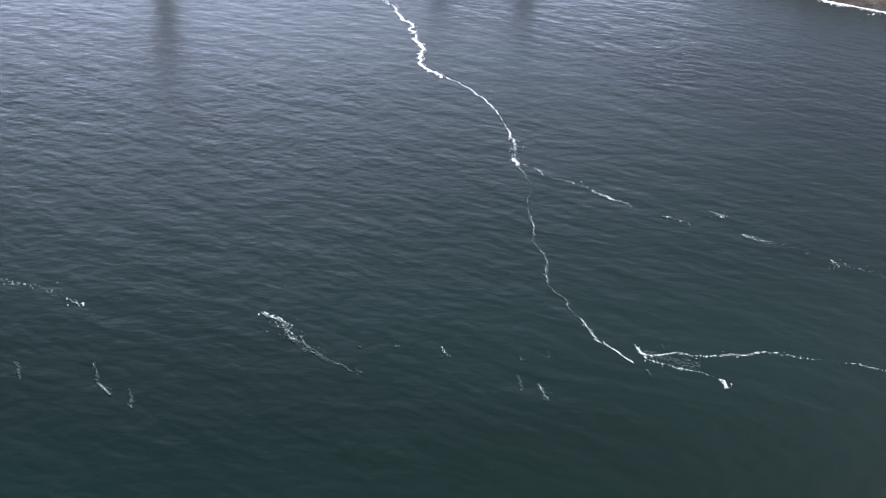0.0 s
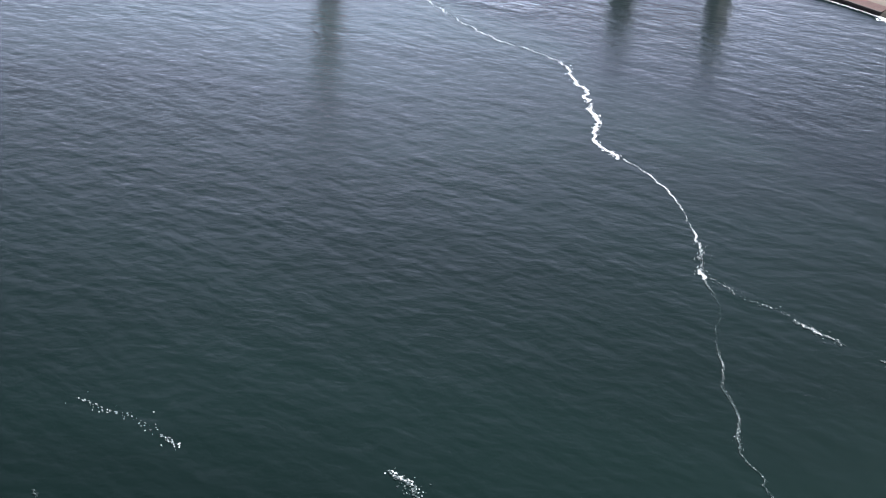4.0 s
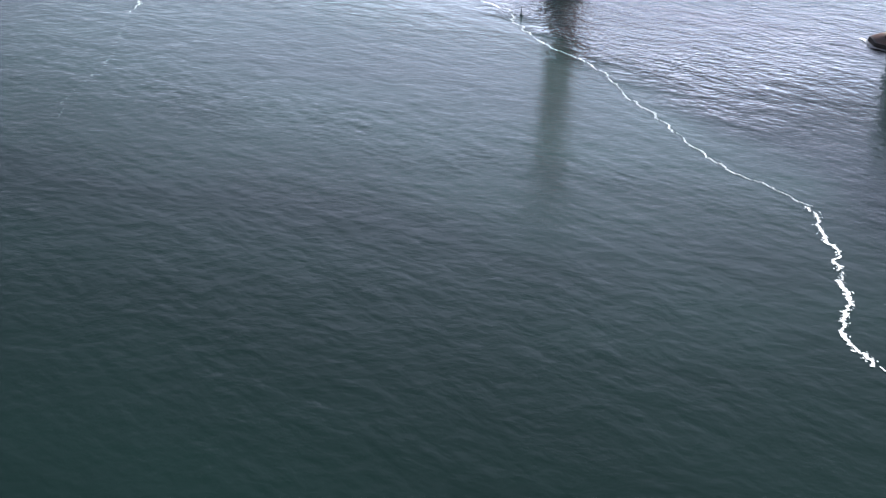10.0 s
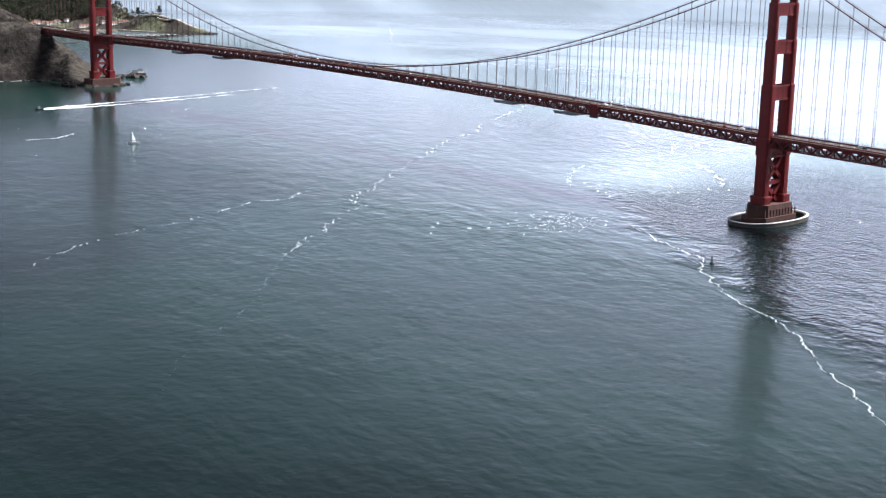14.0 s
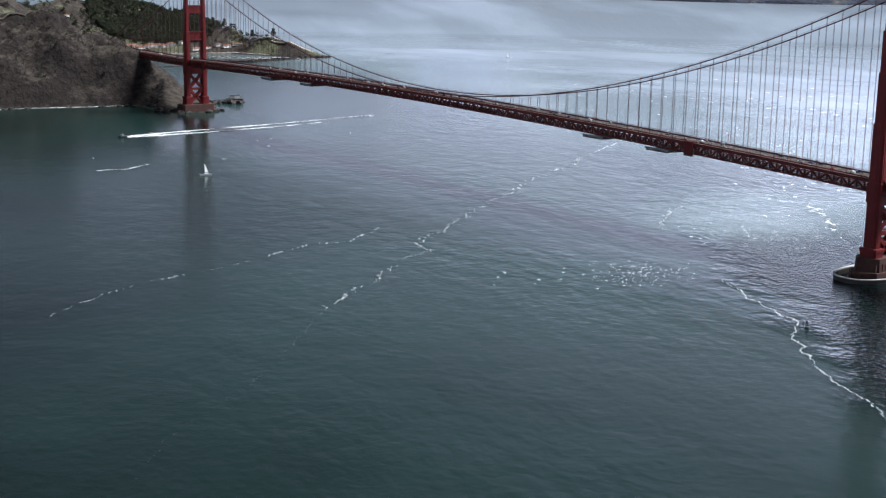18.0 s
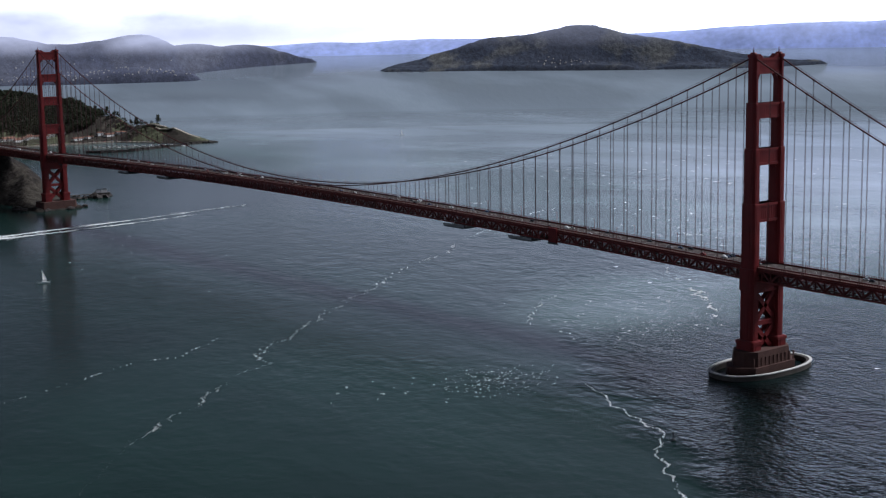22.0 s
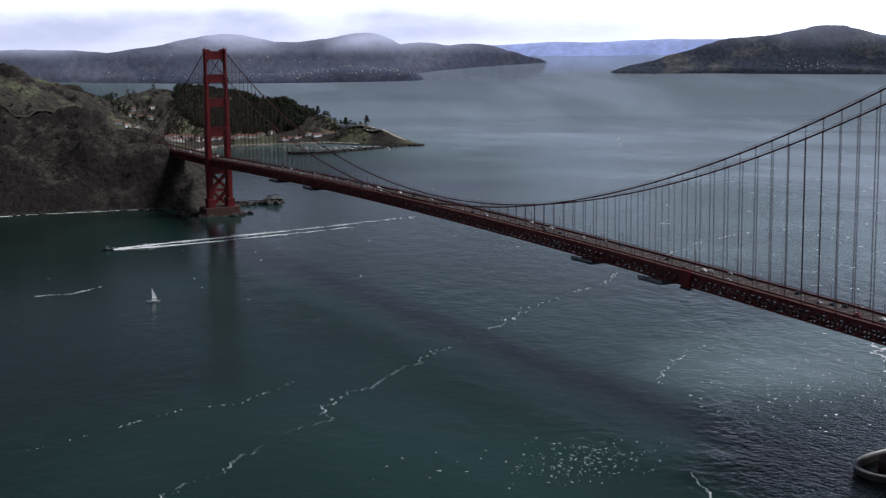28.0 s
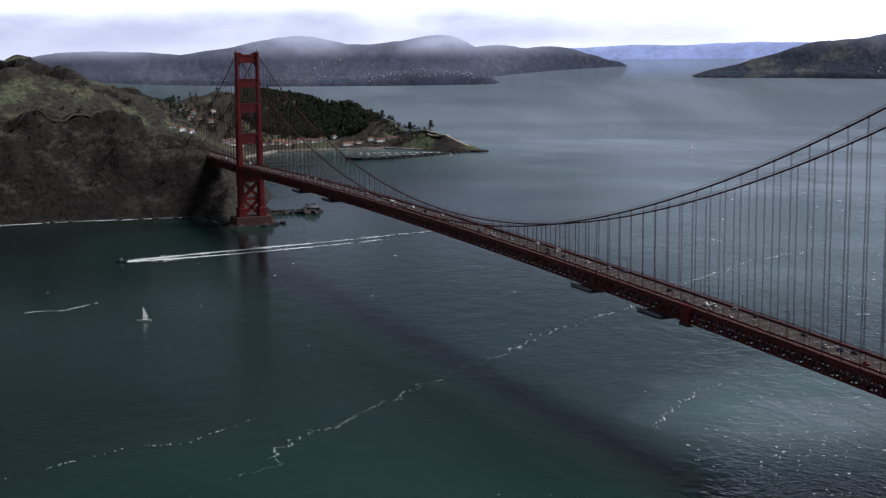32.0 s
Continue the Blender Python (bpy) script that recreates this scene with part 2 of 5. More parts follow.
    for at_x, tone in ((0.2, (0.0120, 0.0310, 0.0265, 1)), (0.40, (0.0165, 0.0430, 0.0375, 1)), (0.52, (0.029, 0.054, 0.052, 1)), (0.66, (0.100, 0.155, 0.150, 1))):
        silt_sheen.color_ramp.elements.new(at_x).color = tone
    l.new(ranged(edge, -750.0, 950.0, 0.0, 1.0), silt_sheen.inputs["Fac"])
    l.new(silt_sheen.outputs[0], mix.inputs["A"])
    thick = n.new("ShaderNodeVectorMath")
    thick.operation = "SCALE"
    thick.inputs["Scale"].default_value = 1.35
    l.new(silt_sheen.outputs[0], thick.inputs[0])
    l.new(thick.outputs[0], mix.inputs["B"])
    l.new(ranged(noise_of((1, 0.5, 1), -12, 0.0045, 4), 0.44, 0.64, 0, 1), mix.inputs["Factor"])
    clear = n.new("ShaderNodeMix")              # past the drift line the base colour is darker
    clear.data_type = "RGBA"
    clear.inputs["B"].default_value = (0.0035, 0.0090, 0.0098, 1)
    l.new(mix.outputs["Result"], clear.inputs["A"])
    l.new(math2("MULTIPLY", ranged(past_line, -10.0, 50.0, 0.0, 0.85), math2("MULTIPLY", ranged(math2("ADD", pos.outputs[1], warp), 70.0, 190.0, 1.0, 0.0), ranged(pos.outputs[0], 60.0, 320.0, 1.0, 0.0))), clear.inputs["Factor"])
    base_scale = n.new("ShaderNodeVectorMath")        # scales the base colour, lower on the drawn-in far sheet
    base_scale.operation = "SCALE"
    base_scale.inputs["Scale"].default_value = 0.60 if level else 0.74
    l.new(clear.outputs["Result"], base_scale.inputs[0])
    l.new(base_scale.outputs[0], b.inputs["Base Color"])
    l.new(ranged(rough_lane, 0.0, 1.0, *gloss), b.inputs["Roughness"])
    b.inputs["IOR"].default_value = 1.22
    return m


WAVE_TURN = 6
M_WATER = water_material()
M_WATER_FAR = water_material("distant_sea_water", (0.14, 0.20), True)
M_FOAM = material("sea_foam", (0.86, 0.88, 0.88), 0.9, vary=0.12, scale=1.5, fine=6, bump=0.5, bump_scale=3)
M_FOAM_THIN = material("thin_foam", (0.060, 0.080, 0.080), 0.9, vary=0.3, scale=0.8, fine=5, bump=0.3, bump_scale=3)
M_RED = material("bridge_orange_paint", (0.165, 0.0140, 0.0145), 0.55, vary=0.22, scale=0.12, fine=1.6, bump=0.15, bump_scale=1.2, colour2=(0.120, 0.0110, 0.0120))
M_RED2 = material("truss_orange_paint", (0.125, 0.017, 0.015), 0.6, vary=0.3, scale=0.2, fine=2, bump=0.1, by_object=0.18)
M_CABLE = material("painted_cable", (0.085, 0.020, 0.020), 0.6, vary=0.25, scale=0.3, fine=3, bump=0.1)
M_ROPE = material("wire_rope_paint", (0.085, 0.035, 0.036), 0.6, vary=0.25, scale=0.3, fine=3, bump=0, by_object=0.2)
M_ROAD = material("worn_asphalt", (0.060, 0.045, 0.041), 0.85, vary=0.25, scale=0.08, fine=0.9, bump=0.2)
M_WALK = material("sidewalk_concrete", (0.12, 0.075, 0.065), 0.85, vary=0.2, scale=0.2, fine=1.5, bump=0.15)
M_LINE = material("lane_paint", (0.7, 0.7, 0.66), 0.7, vary=0.2, scale=0.5, fine=4, bump=0)
M_CONCRETE = material("pale_concrete", (0.42, 0.40, 0.36), 0.85, vary=0.3, scale=0.12, fine=1.2, bump=0.3)
M_COPING = material("pale_coping", (0.66, 0.65, 0.62), 0.85, vary=0.25, scale=0.15, fine=1.2, bump=0.2)
M_QUAY = material("warm_quay_concrete", (0.46, 0.40, 0.33), 0.85, vary=0.25, scale=0.08, fine=0.8, bump=0.2, by_object=0.2)
M_DARKCON = material("wet_concrete", (0.085, 0.075, 0.065), 0.7, vary=0.4, scale=0.15, fine=1.0, bump=0.4)
M_PIER = material("stained_pier_concrete", (0.085, 0.042, 0.034), 0.85, vary=0.35, scale=0.12, fine=1.1, bump=0.3)
M_BRICK = material("red_brick", (0.14, 0.050, 0.040), 0.9, vary=0.3, scale=0.3, fine=2.5, bump=0.3)
M_ROCK = material("wet_dark_rock", (0.045, 0.038, 0.034), 0.75, vary=0.45, scale=0.2, fine=1.5, bump=0.8, bump_scale=0.8)
M_SAND = material("pale_sand_bank", (0.14, 0.12, 0.095), 0.95, vary=0.25, scale=0.1, fine=1.0, bump=0.2)
M_WHITE = material("white_paint", (0.86, 0.86, 0.84), 0.5, vary=0.08, scale=0.8, fine=4, bump=0.03)
M_SAIL = material("sailcloth", (0.95, 0.95, 0.94), 0.8, vary=0.06, scale=0.6, fine=3, bump=0.05)
sail_nodes, sail_links = M_SAIL.node_tree.nodes, M_SAIL.node_tree.links
glow_through = sail_nodes.new("ShaderNodeBsdfTranslucent")
glow_through.inputs["Color"].default_value = (0.95, 0.95, 0.93, 1)
sail_mix = sail_nodes.new("ShaderNodeMixShader")
sail_mix.inputs[0].default_value = 0.65
sail_links.new(sail_nodes["Principled BSDF"].outputs[0], sail_mix.inputs[1])
sail_links.new(glow_through.outputs[0], sail_mix.inputs[2])
sail_links.new(sail_mix.outputs[0], sail_nodes["Material Output"].inputs["Surface"])
M_DARK = material("dark_paint", (0.03, 0.034, 0.04), 0.45, vary=0.3, scale=0.8, fine=4, bump=0.05)
M_GREY = material("grey_metal", (0.28, 0.29, 0.30), 0.5, 0.5, vary=0.2, scale=0.6, fine=4, bump=0.05)
M_SILVER = material("silver_car_paint", (0.55, 0.56, 0.57), 0.3, 0.4, vary=0.05, scale=0.6, fine=4, bump=0)
M_CARRED = material("red_car_paint", (0.35, 0.03, 0.03), 0.3, vary=0.05, scale=0.6, fine=4, bump=0)
M_CARBLUE = material("blue_car_paint", (0.04, 0.07, 0.16), 0.3, vary=0.05, scale=0.6, fine=4, bump=0)
M_TYRE = material("rubber", (0.02, 0.02, 0.02), 0.9, vary=0.2, bump=0)
M_GLASSDARK = material("dark_window_glass", (0.02, 0.025, 0.03), 0.1, vary=0.1, bump=0, spec=0.6)
M_ROOF = material("brown_red_roof", (0.20, 0.105, 0.075), 0.85, vary=0.3, scale=0.4, fine=3, bump=0.2, by_object=0.25)
M_WOOD = material("weathered_timber", (0.12, 0.095, 0.075), 0.85, vary=0.35, scale=0.4, fine=3, bump=0.3)
M_LEAF = material("dark_evergreen_leaves", (0.026, 0.034, 0.022), 0.95, vary=0.3, scale=0.04, fine=0.5, bump=0.6, bump_scale=0.6, colour2=(0.034, 0.036, 0.020), spec=0.1)
M_BARK = material("bark", (0.07, 0.05, 0.035), 0.9, vary=0.3, bump=0.4)


def land_material(name, scrub, grass, rock, patch=0.012, grass_at=0.52, steep=0.78, bare=None):
    """Hillside: scrub and grass in patches, bare rock where the ground is steep."""
    m = bpy.data.materials.new(name)
    m.use_nodes = True
    n, l = m.node_tree.nodes, m.node_tree.links
    b = n["Principled BSDF"]
    geo = n.new("ShaderNodeNewGeometry")
    p1, p2, p3 = (n.new("ShaderNodeTexNoise") for _ in range(3))
    for tx, s, d in ((p1, patch, 5), (p2, patch * 9, 5), (p3, patch * 45, 3)):
        tx.inputs["Scale"].default_value, tx.inputs["Detail"].default_value = s, d
        l.new(geo.outputs["Position"], tx.inputs["Vector"])
    r1 = n.new("ShaderNodeMapRange")
    r1.inputs["From Min"].default_value, r1.inputs["From Max"].default_value = grass_at - 0.03, grass_at + 0.05
    l.new(p1.outputs["Fac"], r1.inputs["Value"])
    if bare:        # no grass grows on the windward slopes south of here
        at, far_in, less = n.new("ShaderNodeSeparateXYZ"), n.new("ShaderNodeMapRange"), n.new("ShaderNodeMath")
        l.new(geo.outputs["Position"], at.inputs[0])
        far_in.inputs["From Min"].default_value, far_in.inputs["From Max"].default_value = bare
        far_in.inputs["To Min"].default_value, far_in.inputs["To Max"].default_value = -0.3, 0.0
        l.new(at.outputs[1], far_in.inputs["Value"])
        l.new(p1.outputs["Fac"], less.inputs[0])
        l.new(far_in.outputs[0], less.inputs[1])
        l.new(less.outputs[0], r1.inputs["Value"])
    mix1, mix2 = n.new("ShaderNodeMix"), n.new("ShaderNodeMix")
    mix1.data_type = mix2.data_type = "RGBA"
    mix1.inputs["A"].default_value, mix1.inputs["B"].default_value = (*scrub, 1), (*grass, 1)
    l.new(r1.outputs[0], mix1.inputs["Factor"])
    sep, add, r2 = n.new("ShaderNodeSeparateXYZ"), n.new("ShaderNodeMath"), n.new("ShaderNodeMapRange")
    l.new(geo.outputs["True Normal"], sep.inputs[0])
    add.operation = "MULTIPLY_ADD"
    add.inputs[1].default_value, add.inputs[2].default_value = 0.35, -0.17
    l.new(p2.outputs["Fac"], add.inputs[0])
    sub = n.new("ShaderNodeMath")
    l.new(sep.outputs[2], sub.inputs[0])
    l.new(add.outputs[0], sub.inputs[1])
    r2.inputs["From Min"].default_value, r2.inputs["From Max"].default_value = steep - 0.08, steep + 0.08
    l.new(sub.outputs[0], r2.inputs["Value"])
    mix2.inputs["A"].default_value = (*rock, 1)
    l.new(mix1.outputs["Result"], mix2.inputs["B"])
    l.new(r2.outputs[0], mix2.inputs["Factor"])
    grain, tone = n.new("ShaderNodeMapRange"), n.new("ShaderNodeVectorMath")
    grain.inputs["To Min"].default_value, grain.inputs["To Max"].default_value = 0.45, 1.5
    gsum = n.new("ShaderNodeMath")
    gsum.operation = "MULTIPLY"
    l.new(p2.outputs["Fac"], gsum.inputs[0])
    l.new(p3.outputs["Fac"], gsum.inputs[1])
    grain.inputs["From Min"].default_value, grain.inputs["From Max"].default_value = 0.12, 0.42
    l.new(gsum.outputs[0], grain.inputs["Value"])
    tone.operation = "SCALE"
    l.new(mix2.outputs["Result"], tone.inputs[0])
    l.new(grain.outputs[0], tone.inputs["Scale"])
    l.new(tone.outputs[0], b.inputs["Base Color"])
    b.inputs["Roughness"].default_value, b.inputs["Specular IOR Level"].default_value = 0.95, 0.15
    bn = n.new("ShaderNodeBump")
    bn.inputs["Strength"].default_value, bn.inputs["Distance"].default_value = 0.8, 4.0
    l.new(p2.outputs["Fac"], bn.inputs["Height"])
    l.new(bn.outputs[0], b.inputs["Normal"])
    return m


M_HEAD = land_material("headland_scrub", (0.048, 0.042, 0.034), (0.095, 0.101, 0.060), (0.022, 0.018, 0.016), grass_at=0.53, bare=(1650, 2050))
# aerial haze is put into these two as paler, bluer base colours
M_FARLAND = land_material("hazed_far_wooded_hills", (0.048, 0.055, 0.086), (0.074, 0.080, 0.106), (0.056, 0.062, 0.090), patch=0.006, grass_at=0.54, steep=0.3)
M_ISLAND = land_material("hazed_island_woods", (0.040, 0.049, 0.070), (0.105, 0.106, 0.098), (0.060, 0.066, 0.078), patch=0.009, grass_at=0.555, steep=0.35)
M_RIDGE = material("hazed_far_ridge", (0.30, 0.36, 0.62), 1.0, vary=0.35, scale=0.008, fine=0.05, bump=0, spec=0.0)
ridge_shader = M_RIDGE.node_tree.nodes["Principled BSDF"]      # the last range is a plain backdrop; distance haze is painted into its colour and glow
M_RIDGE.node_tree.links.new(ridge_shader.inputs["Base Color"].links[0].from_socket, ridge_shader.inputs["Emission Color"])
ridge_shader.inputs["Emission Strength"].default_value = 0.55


# ---- mesh building ----
class Geo:
    """Gathers vertices and faces for one mesh."""

    def __init__(self):
        self.v, self.f = [], []

    def add(self, verts, faces):
        k = len(self.v)
        self.v += [tuple(p) for p in verts]
        self.f += [tuple(k + i for i in face) for face in faces]

    def box(self, c, s, bevel=0.0, top=1.0):
        """A box at its centre; top: how much its upper face is drawn in; bevel: chamfered upright edges."""
        hx, hy, hz = s[0] / 2, s[1] / 2, s[2] / 2
        e = min(bevel, hx * 0.8, hy * 0.8)
        ring = [(hx - e, -hy), (hx, -hy + e), (hx, hy - e), (hx - e, hy), (-hx + e, hy), (-hx, hy - e), (-hx, -hy + e), (-hx + e, -hy)] if e else [(hx, -hy), (hx, hy), (-hx, hy), (-hx, -hy)]
        self.prism([(c[0] + x, c[1] + y) for x, y in ring], c[2] - hz, c[2] + hz, top, c)

    def prism(self, ring, z0, z1, top=1.0, c=(0, 0)):
        n = len(ring)
        low = [(x, y, z0) for x, y in ring]
        high = [(c[0] + (x - c[0]) * top, c[1] + (y - c[1]) * top, z1) for x, y in ring]
        self.add(low + high, [tuple(reversed(range(n))), tuple(range(n, 2 * n))] + [(i, (i + 1) % n, n + (i + 1) % n, n + i) for i in range(n)])

    def beam(self, p, q, w, h=None):
        """A square bar from p to q."""
        p, q = Vector(p), Vector(q)
        d = (q - p).normalized()
        side = d.cross(Vector((0, 0, 1)))
        side = side.normalized() if side.length > 1e-3 else Vector((1, 0, 0))
        up = side.cross(d)
        a, b = side * w / 2, up * (h or w) / 2
        self.add([p - a - b, p + a - b, p + a + b, p - a + b, q - a - b, q + a - b, q + a + b, q - a + b],
                 [(0, 1, 2, 3), (7, 6, 5, 4), (0, 4, 5, 1), (1, 5, 6, 2), (2, 6, 7, 3), (3, 7, 4, 0)])

    def tube(self, line, r, sides=8):
        rings = []
        for i, p in enumerate(line):
            a, b = Vector(line[max(i - 1, 0)]), Vector(line[min(i + 1, len(line) - 1)])
            d = (b - a).normalized()
            s = d.cross(Vector((0, 0, 1)))
            s = s.normalized() if s.length > 1e-3 else Vector((1, 0, 0))
            u = s.cross(d)
            rr = r[i] if isinstance(r, (list, tuple)) else r
            rings += [Vector(p) + s * rr * math.cos(2 * math.pi * k / sides) + u * rr * math.sin(2 * math.pi * k / sides) for k in range(sides)]
        n = len(line)
        faces = [(i * sides + k, i * sides + (k + 1) % sides, (i + 1) * sides + (k + 1) % sides, (i + 1) * sides + k) for i in range(n - 1) for k in range(sides)]
        self.add(rings, faces + [tuple(reversed(range(sides))), tuple((n - 1) * sides + k for k in range(sides))])

    def mesh(self, name, mat, smooth=False):
        me = bpy.data.meshes.new(name)
        me.from_pydata(self.v, [], self.f)
        me.materials.append(mat)
        if smooth:
            me.polygons.foreach_set("use_smooth", [True] * len(me.polygons))
        me.update()
        return me


def part(name, geo, mat, parent=None, label="", kind="", smooth=False, m=None):
    """Links one mesh as an object under a thing or a part."""
    ob = new(name, geo.mesh(name, mat, smooth) if isinstance(geo, Geo) else geo)
    if parent:
        ob.parent = parent
    if m is not None:
        ob.matrix_basis = m
    return tagged(ob, label=label, kind=kind)


def thing(name, label, category, at=(0, 0, 0), group="", kind="", turn=0):
    ob = new(name)
    ob.empty_display_size = 0.5
    ob.matrix_basis = pose(*at, 0, 0, turn)
    return tagged(ob, label, category, group, kind)


LATTICES = {}


def lattice(shape, seed):
    if seed not in LATTICES:
        LATTICES[seed] = np.random.RandomState(seed).rand(*shape)
    return LATTICES[seed]


def fbm(x, y, size, octaves=5, seed=1):
    """Smooth noise from -1 to 1 on arrays of places."""
    out, amp, tot = np.zeros(np.shape(x)), 1.0, 0.0
    for o in range(octaves):
        g = lattice((64, 64), seed + o)
        u, v = x / size + 17.3 * o, y / size + 9.1 * o
        i, j = np.floor(u).astype(int), np.floor(v).astype(int)
        a, b = u - i, v - j
        a, b = a * a * (3 - 2 * a), b * b * (3 - 2 * b)
        pick = lambda p, q: g[p % 64, q % 64]
        out += amp * ((pick(i, j) * (1 - a) + pick(i + 1, j) * a) * (1 - b) + (pick(i, j + 1) * (1 - a) + pick(i + 1, j + 1) * a) * b - 0.5) * 2
        tot += amp
        amp, size = amp * 0.5, size / 2.03
    return out / tot


def inside_distance(x, y, poly):
    """Distance to the outline, above zero inside it."""
    d, odd = np.full(np.shape(x), 1e9), np.zeros(np.shape(x), bool)
    for (ax, ay), (bx, by) in zip(poly, poly[1:] + poly[:1]):
        t = np.clip(((x - ax) * (bx - ax) + (y - ay) * (by - ay)) / ((bx - ax) ** 2 + (by - ay) ** 2), 0, 1)
        d = np.minimum(d, np.hypot(x - ax - t * (bx - ax), y - ay - t * (by - ay)))
        cross = ((ay > y) != (by > y)) & (x < (bx - ax) * (y - ay) / ((by - ay) if by != ay else 1e-9) + ax)
        odd ^= cross
    return np.where(odd, d, -d)


# The distance past 3.3 km is drawn in, so that all of it lies within 5 km of the flight.
HUB = (-593.0, -560.0, 250.0)
_r = np.linspace(0, 60000, 6001)
_u = np.clip((_r - 3300) / 850, 0, 1)
_rate = 1 + (0.095 - 1) * _u * _u * (3 - 2 * _u)
_rate = np.where(_r > 12700, 0.095 * np.exp(-(_r - 12700) / 1200), _rate)
_drawn = np.concatenate([[0], np.cumsum((_rate[1:] + _rate[:-1]) / 2 * np.diff(_r))])


def drawn_in(x, y, z):
    """Places past 3.3 km from the flight, brought nearer along their line of sight."""
    dx, dy = x - HUB[0], y - HUB[1]
    r = np.hypot(dx, dy)
    k = np.where(r > 3300, np.interp(r, _r, _drawn) / np.maximum(r, 1e-6), 1.0)
    return HUB[0] + dx * k, HUB[1] + dy * k, np.where(r > 3300, HUB[2] + (z - HUB[2]) * k, z)


def grid_object(name, x, y, z, mat, keep=None, label="", category="", kind=""):
    """A sheet over a grid of places; keep: which corners count."""
    ny, nx = x.shape
    co = np.stack([x, y, z], -1).reshape(-1, 3)
    i, j = np.meshgrid(np.arange(ny - 1), np.arange(nx - 1), indexing="ij")
    a = i * nx + j
    quads = np.stack([a, a + 1, a + nx + 1, a + nx], -1).reshape(-1, 4)
    if keep is not None:
        k = keep.reshape(-1)
        quads = quads[k[quads].any(1)]
        used, back = np.unique(quads, return_inverse=True)
        co, quads = co[used], back.reshape(-1, 4)
    me = bpy.data.meshes.new(name)
    me.from_pydata(co.tolist(), [], quads.tolist())
    me.materials.append(mat)
    me.polygons.foreach_set("use_smooth", [True] * len(me.polygons))
    me.update()
    return tagged(new(name, me), label, category, "", kind)


# ---- the sea ----
rad = np.concatenate([[0.01], np.linspace(30, 3100, 63), np.linspace(3150, 12640, 130)])
ang = np.radians(np.linspace(0, 360, 241))
R, A = np.meshgrid(rad, ang, indexing="ij")
wx, wy, wz = drawn_in(HUB[0] + R * np.cos(A), HUB[1] + R * np.sin(A), np.zeros_like(R))
sea = grid_object("water", wx, wy, wz, M_WATER, label="dark green-grey choppy strait water", category="water", kind="structure")
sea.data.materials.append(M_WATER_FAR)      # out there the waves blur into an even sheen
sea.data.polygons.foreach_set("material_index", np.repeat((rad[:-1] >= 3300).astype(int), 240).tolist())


# ---- land ----
def bumps(x, y, rows):
    h = np.zeros(np.shape(x))
    for cx, cy, sx, sy, turn, amp in rows:
        c, s = math.cos(radians(turn)), math.sin(radians(turn))
        u, v = (x - cx) * c + (y - cy) * s, -(x - cx) * s + (y - cy) * c
        h = h + amp * np.exp(-0.5 * ((u / sx) ** 2 + (v / sy) ** 2))
    return h


SHORE = [(-1500, 1250), (-900, 1330), (-500, 1405), (-305, 1440), (-226, 1436), (-158, 1424), (-73, 1404), (-40, 1390), (-30, 1330), (-36, 1266), (36, 1266),
         (38, 1320), (42, 1350), (52, 1364), (60, 1378), (56, 1404), (74, 1480), (120, 1600), (150, 1760), (195, 1950), (240, 2150), (258, 2280),
         (350, 2392), (500, 2366), (590, 2352), (650, 2240), (700, 2168), (728, 2160), (752, 2190), (740, 2400), (680, 2650), (600, 2950), (480, 3500), (300, 4100), (-1500, 4300)]
HILLS = [(-330, 1560, 130, 95, 0, 60), (-170, 1560, 95, 85, 0, 90), (-60, 1570, 60, 75, 0, 64), (20, 1560, 45, 80, 0, 36), (-620, 1620, 200, 150, 0, 160), (-300, 2350, 130, 230, 0, 145), (-130, 2350, 90, 200, 0, 120),
         (-10, 2330, 80, 180, 0, 57), (90, 2400, 80, 170, 0, 99), (-750, 2500, 230, 400, 0, 173), (200, 2620, 80, 110, 0, 54), (310, 2680, 80, 100, 0, 79), (400, 2640, 70, 80, 0, 38),
         (500, 2630, 75, 80, 0, 62), (590, 2580, 60, 75, 0, 43), (655, 2420, 55, 100, 20, 48), (690, 2270, 38, 60, 0, 14), (-120, 1850, 200, 140, 0, 55), (-14, 1430, 40, 42, 0, 46)]


def headland_height(x, y):
    d = inside_distance(x, y, SHORE)
    h = bumps(x, y, HILLS) * (1 + 0.16 * fbm(x, y, 150, 5, 3)) + 4
    steep = np.where((y < 1500) & (x < 60), 1.15, np.where(y < 2000, 0.75, 0.55)) * (1 + 0.5 * fbm(x, y, 60, 4, 8))
    lim = np.maximum(d, 0) * steep + 1.2
    gully = 7 * fbm(x, y * 0.6, 45, 4, 21) * np.clip(h / 60, 0, 1)
    return np.where(d > -8, np.minimum(h, lim) + np.where(d > 6, gully + 1.2 * fbm(x, y, 12, 3, 5), 0) * np.clip(d / 40, 0, 1), -6.0) + np.where(d < 0, d * 0.8, 0), d


gx, gy = np.meshgrid(np.arange(-900, 780, 7.0), np.arange(1255, 3100, 7.0))
gz, gd = headland_height(gx, gy)
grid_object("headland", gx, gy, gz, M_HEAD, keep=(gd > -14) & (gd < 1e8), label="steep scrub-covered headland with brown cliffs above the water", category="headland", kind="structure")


def ground_at(x, y):
    return float(headland_height(np.array([x], float), np.array([y], float))[0][0])


LAND_FORMS = {}


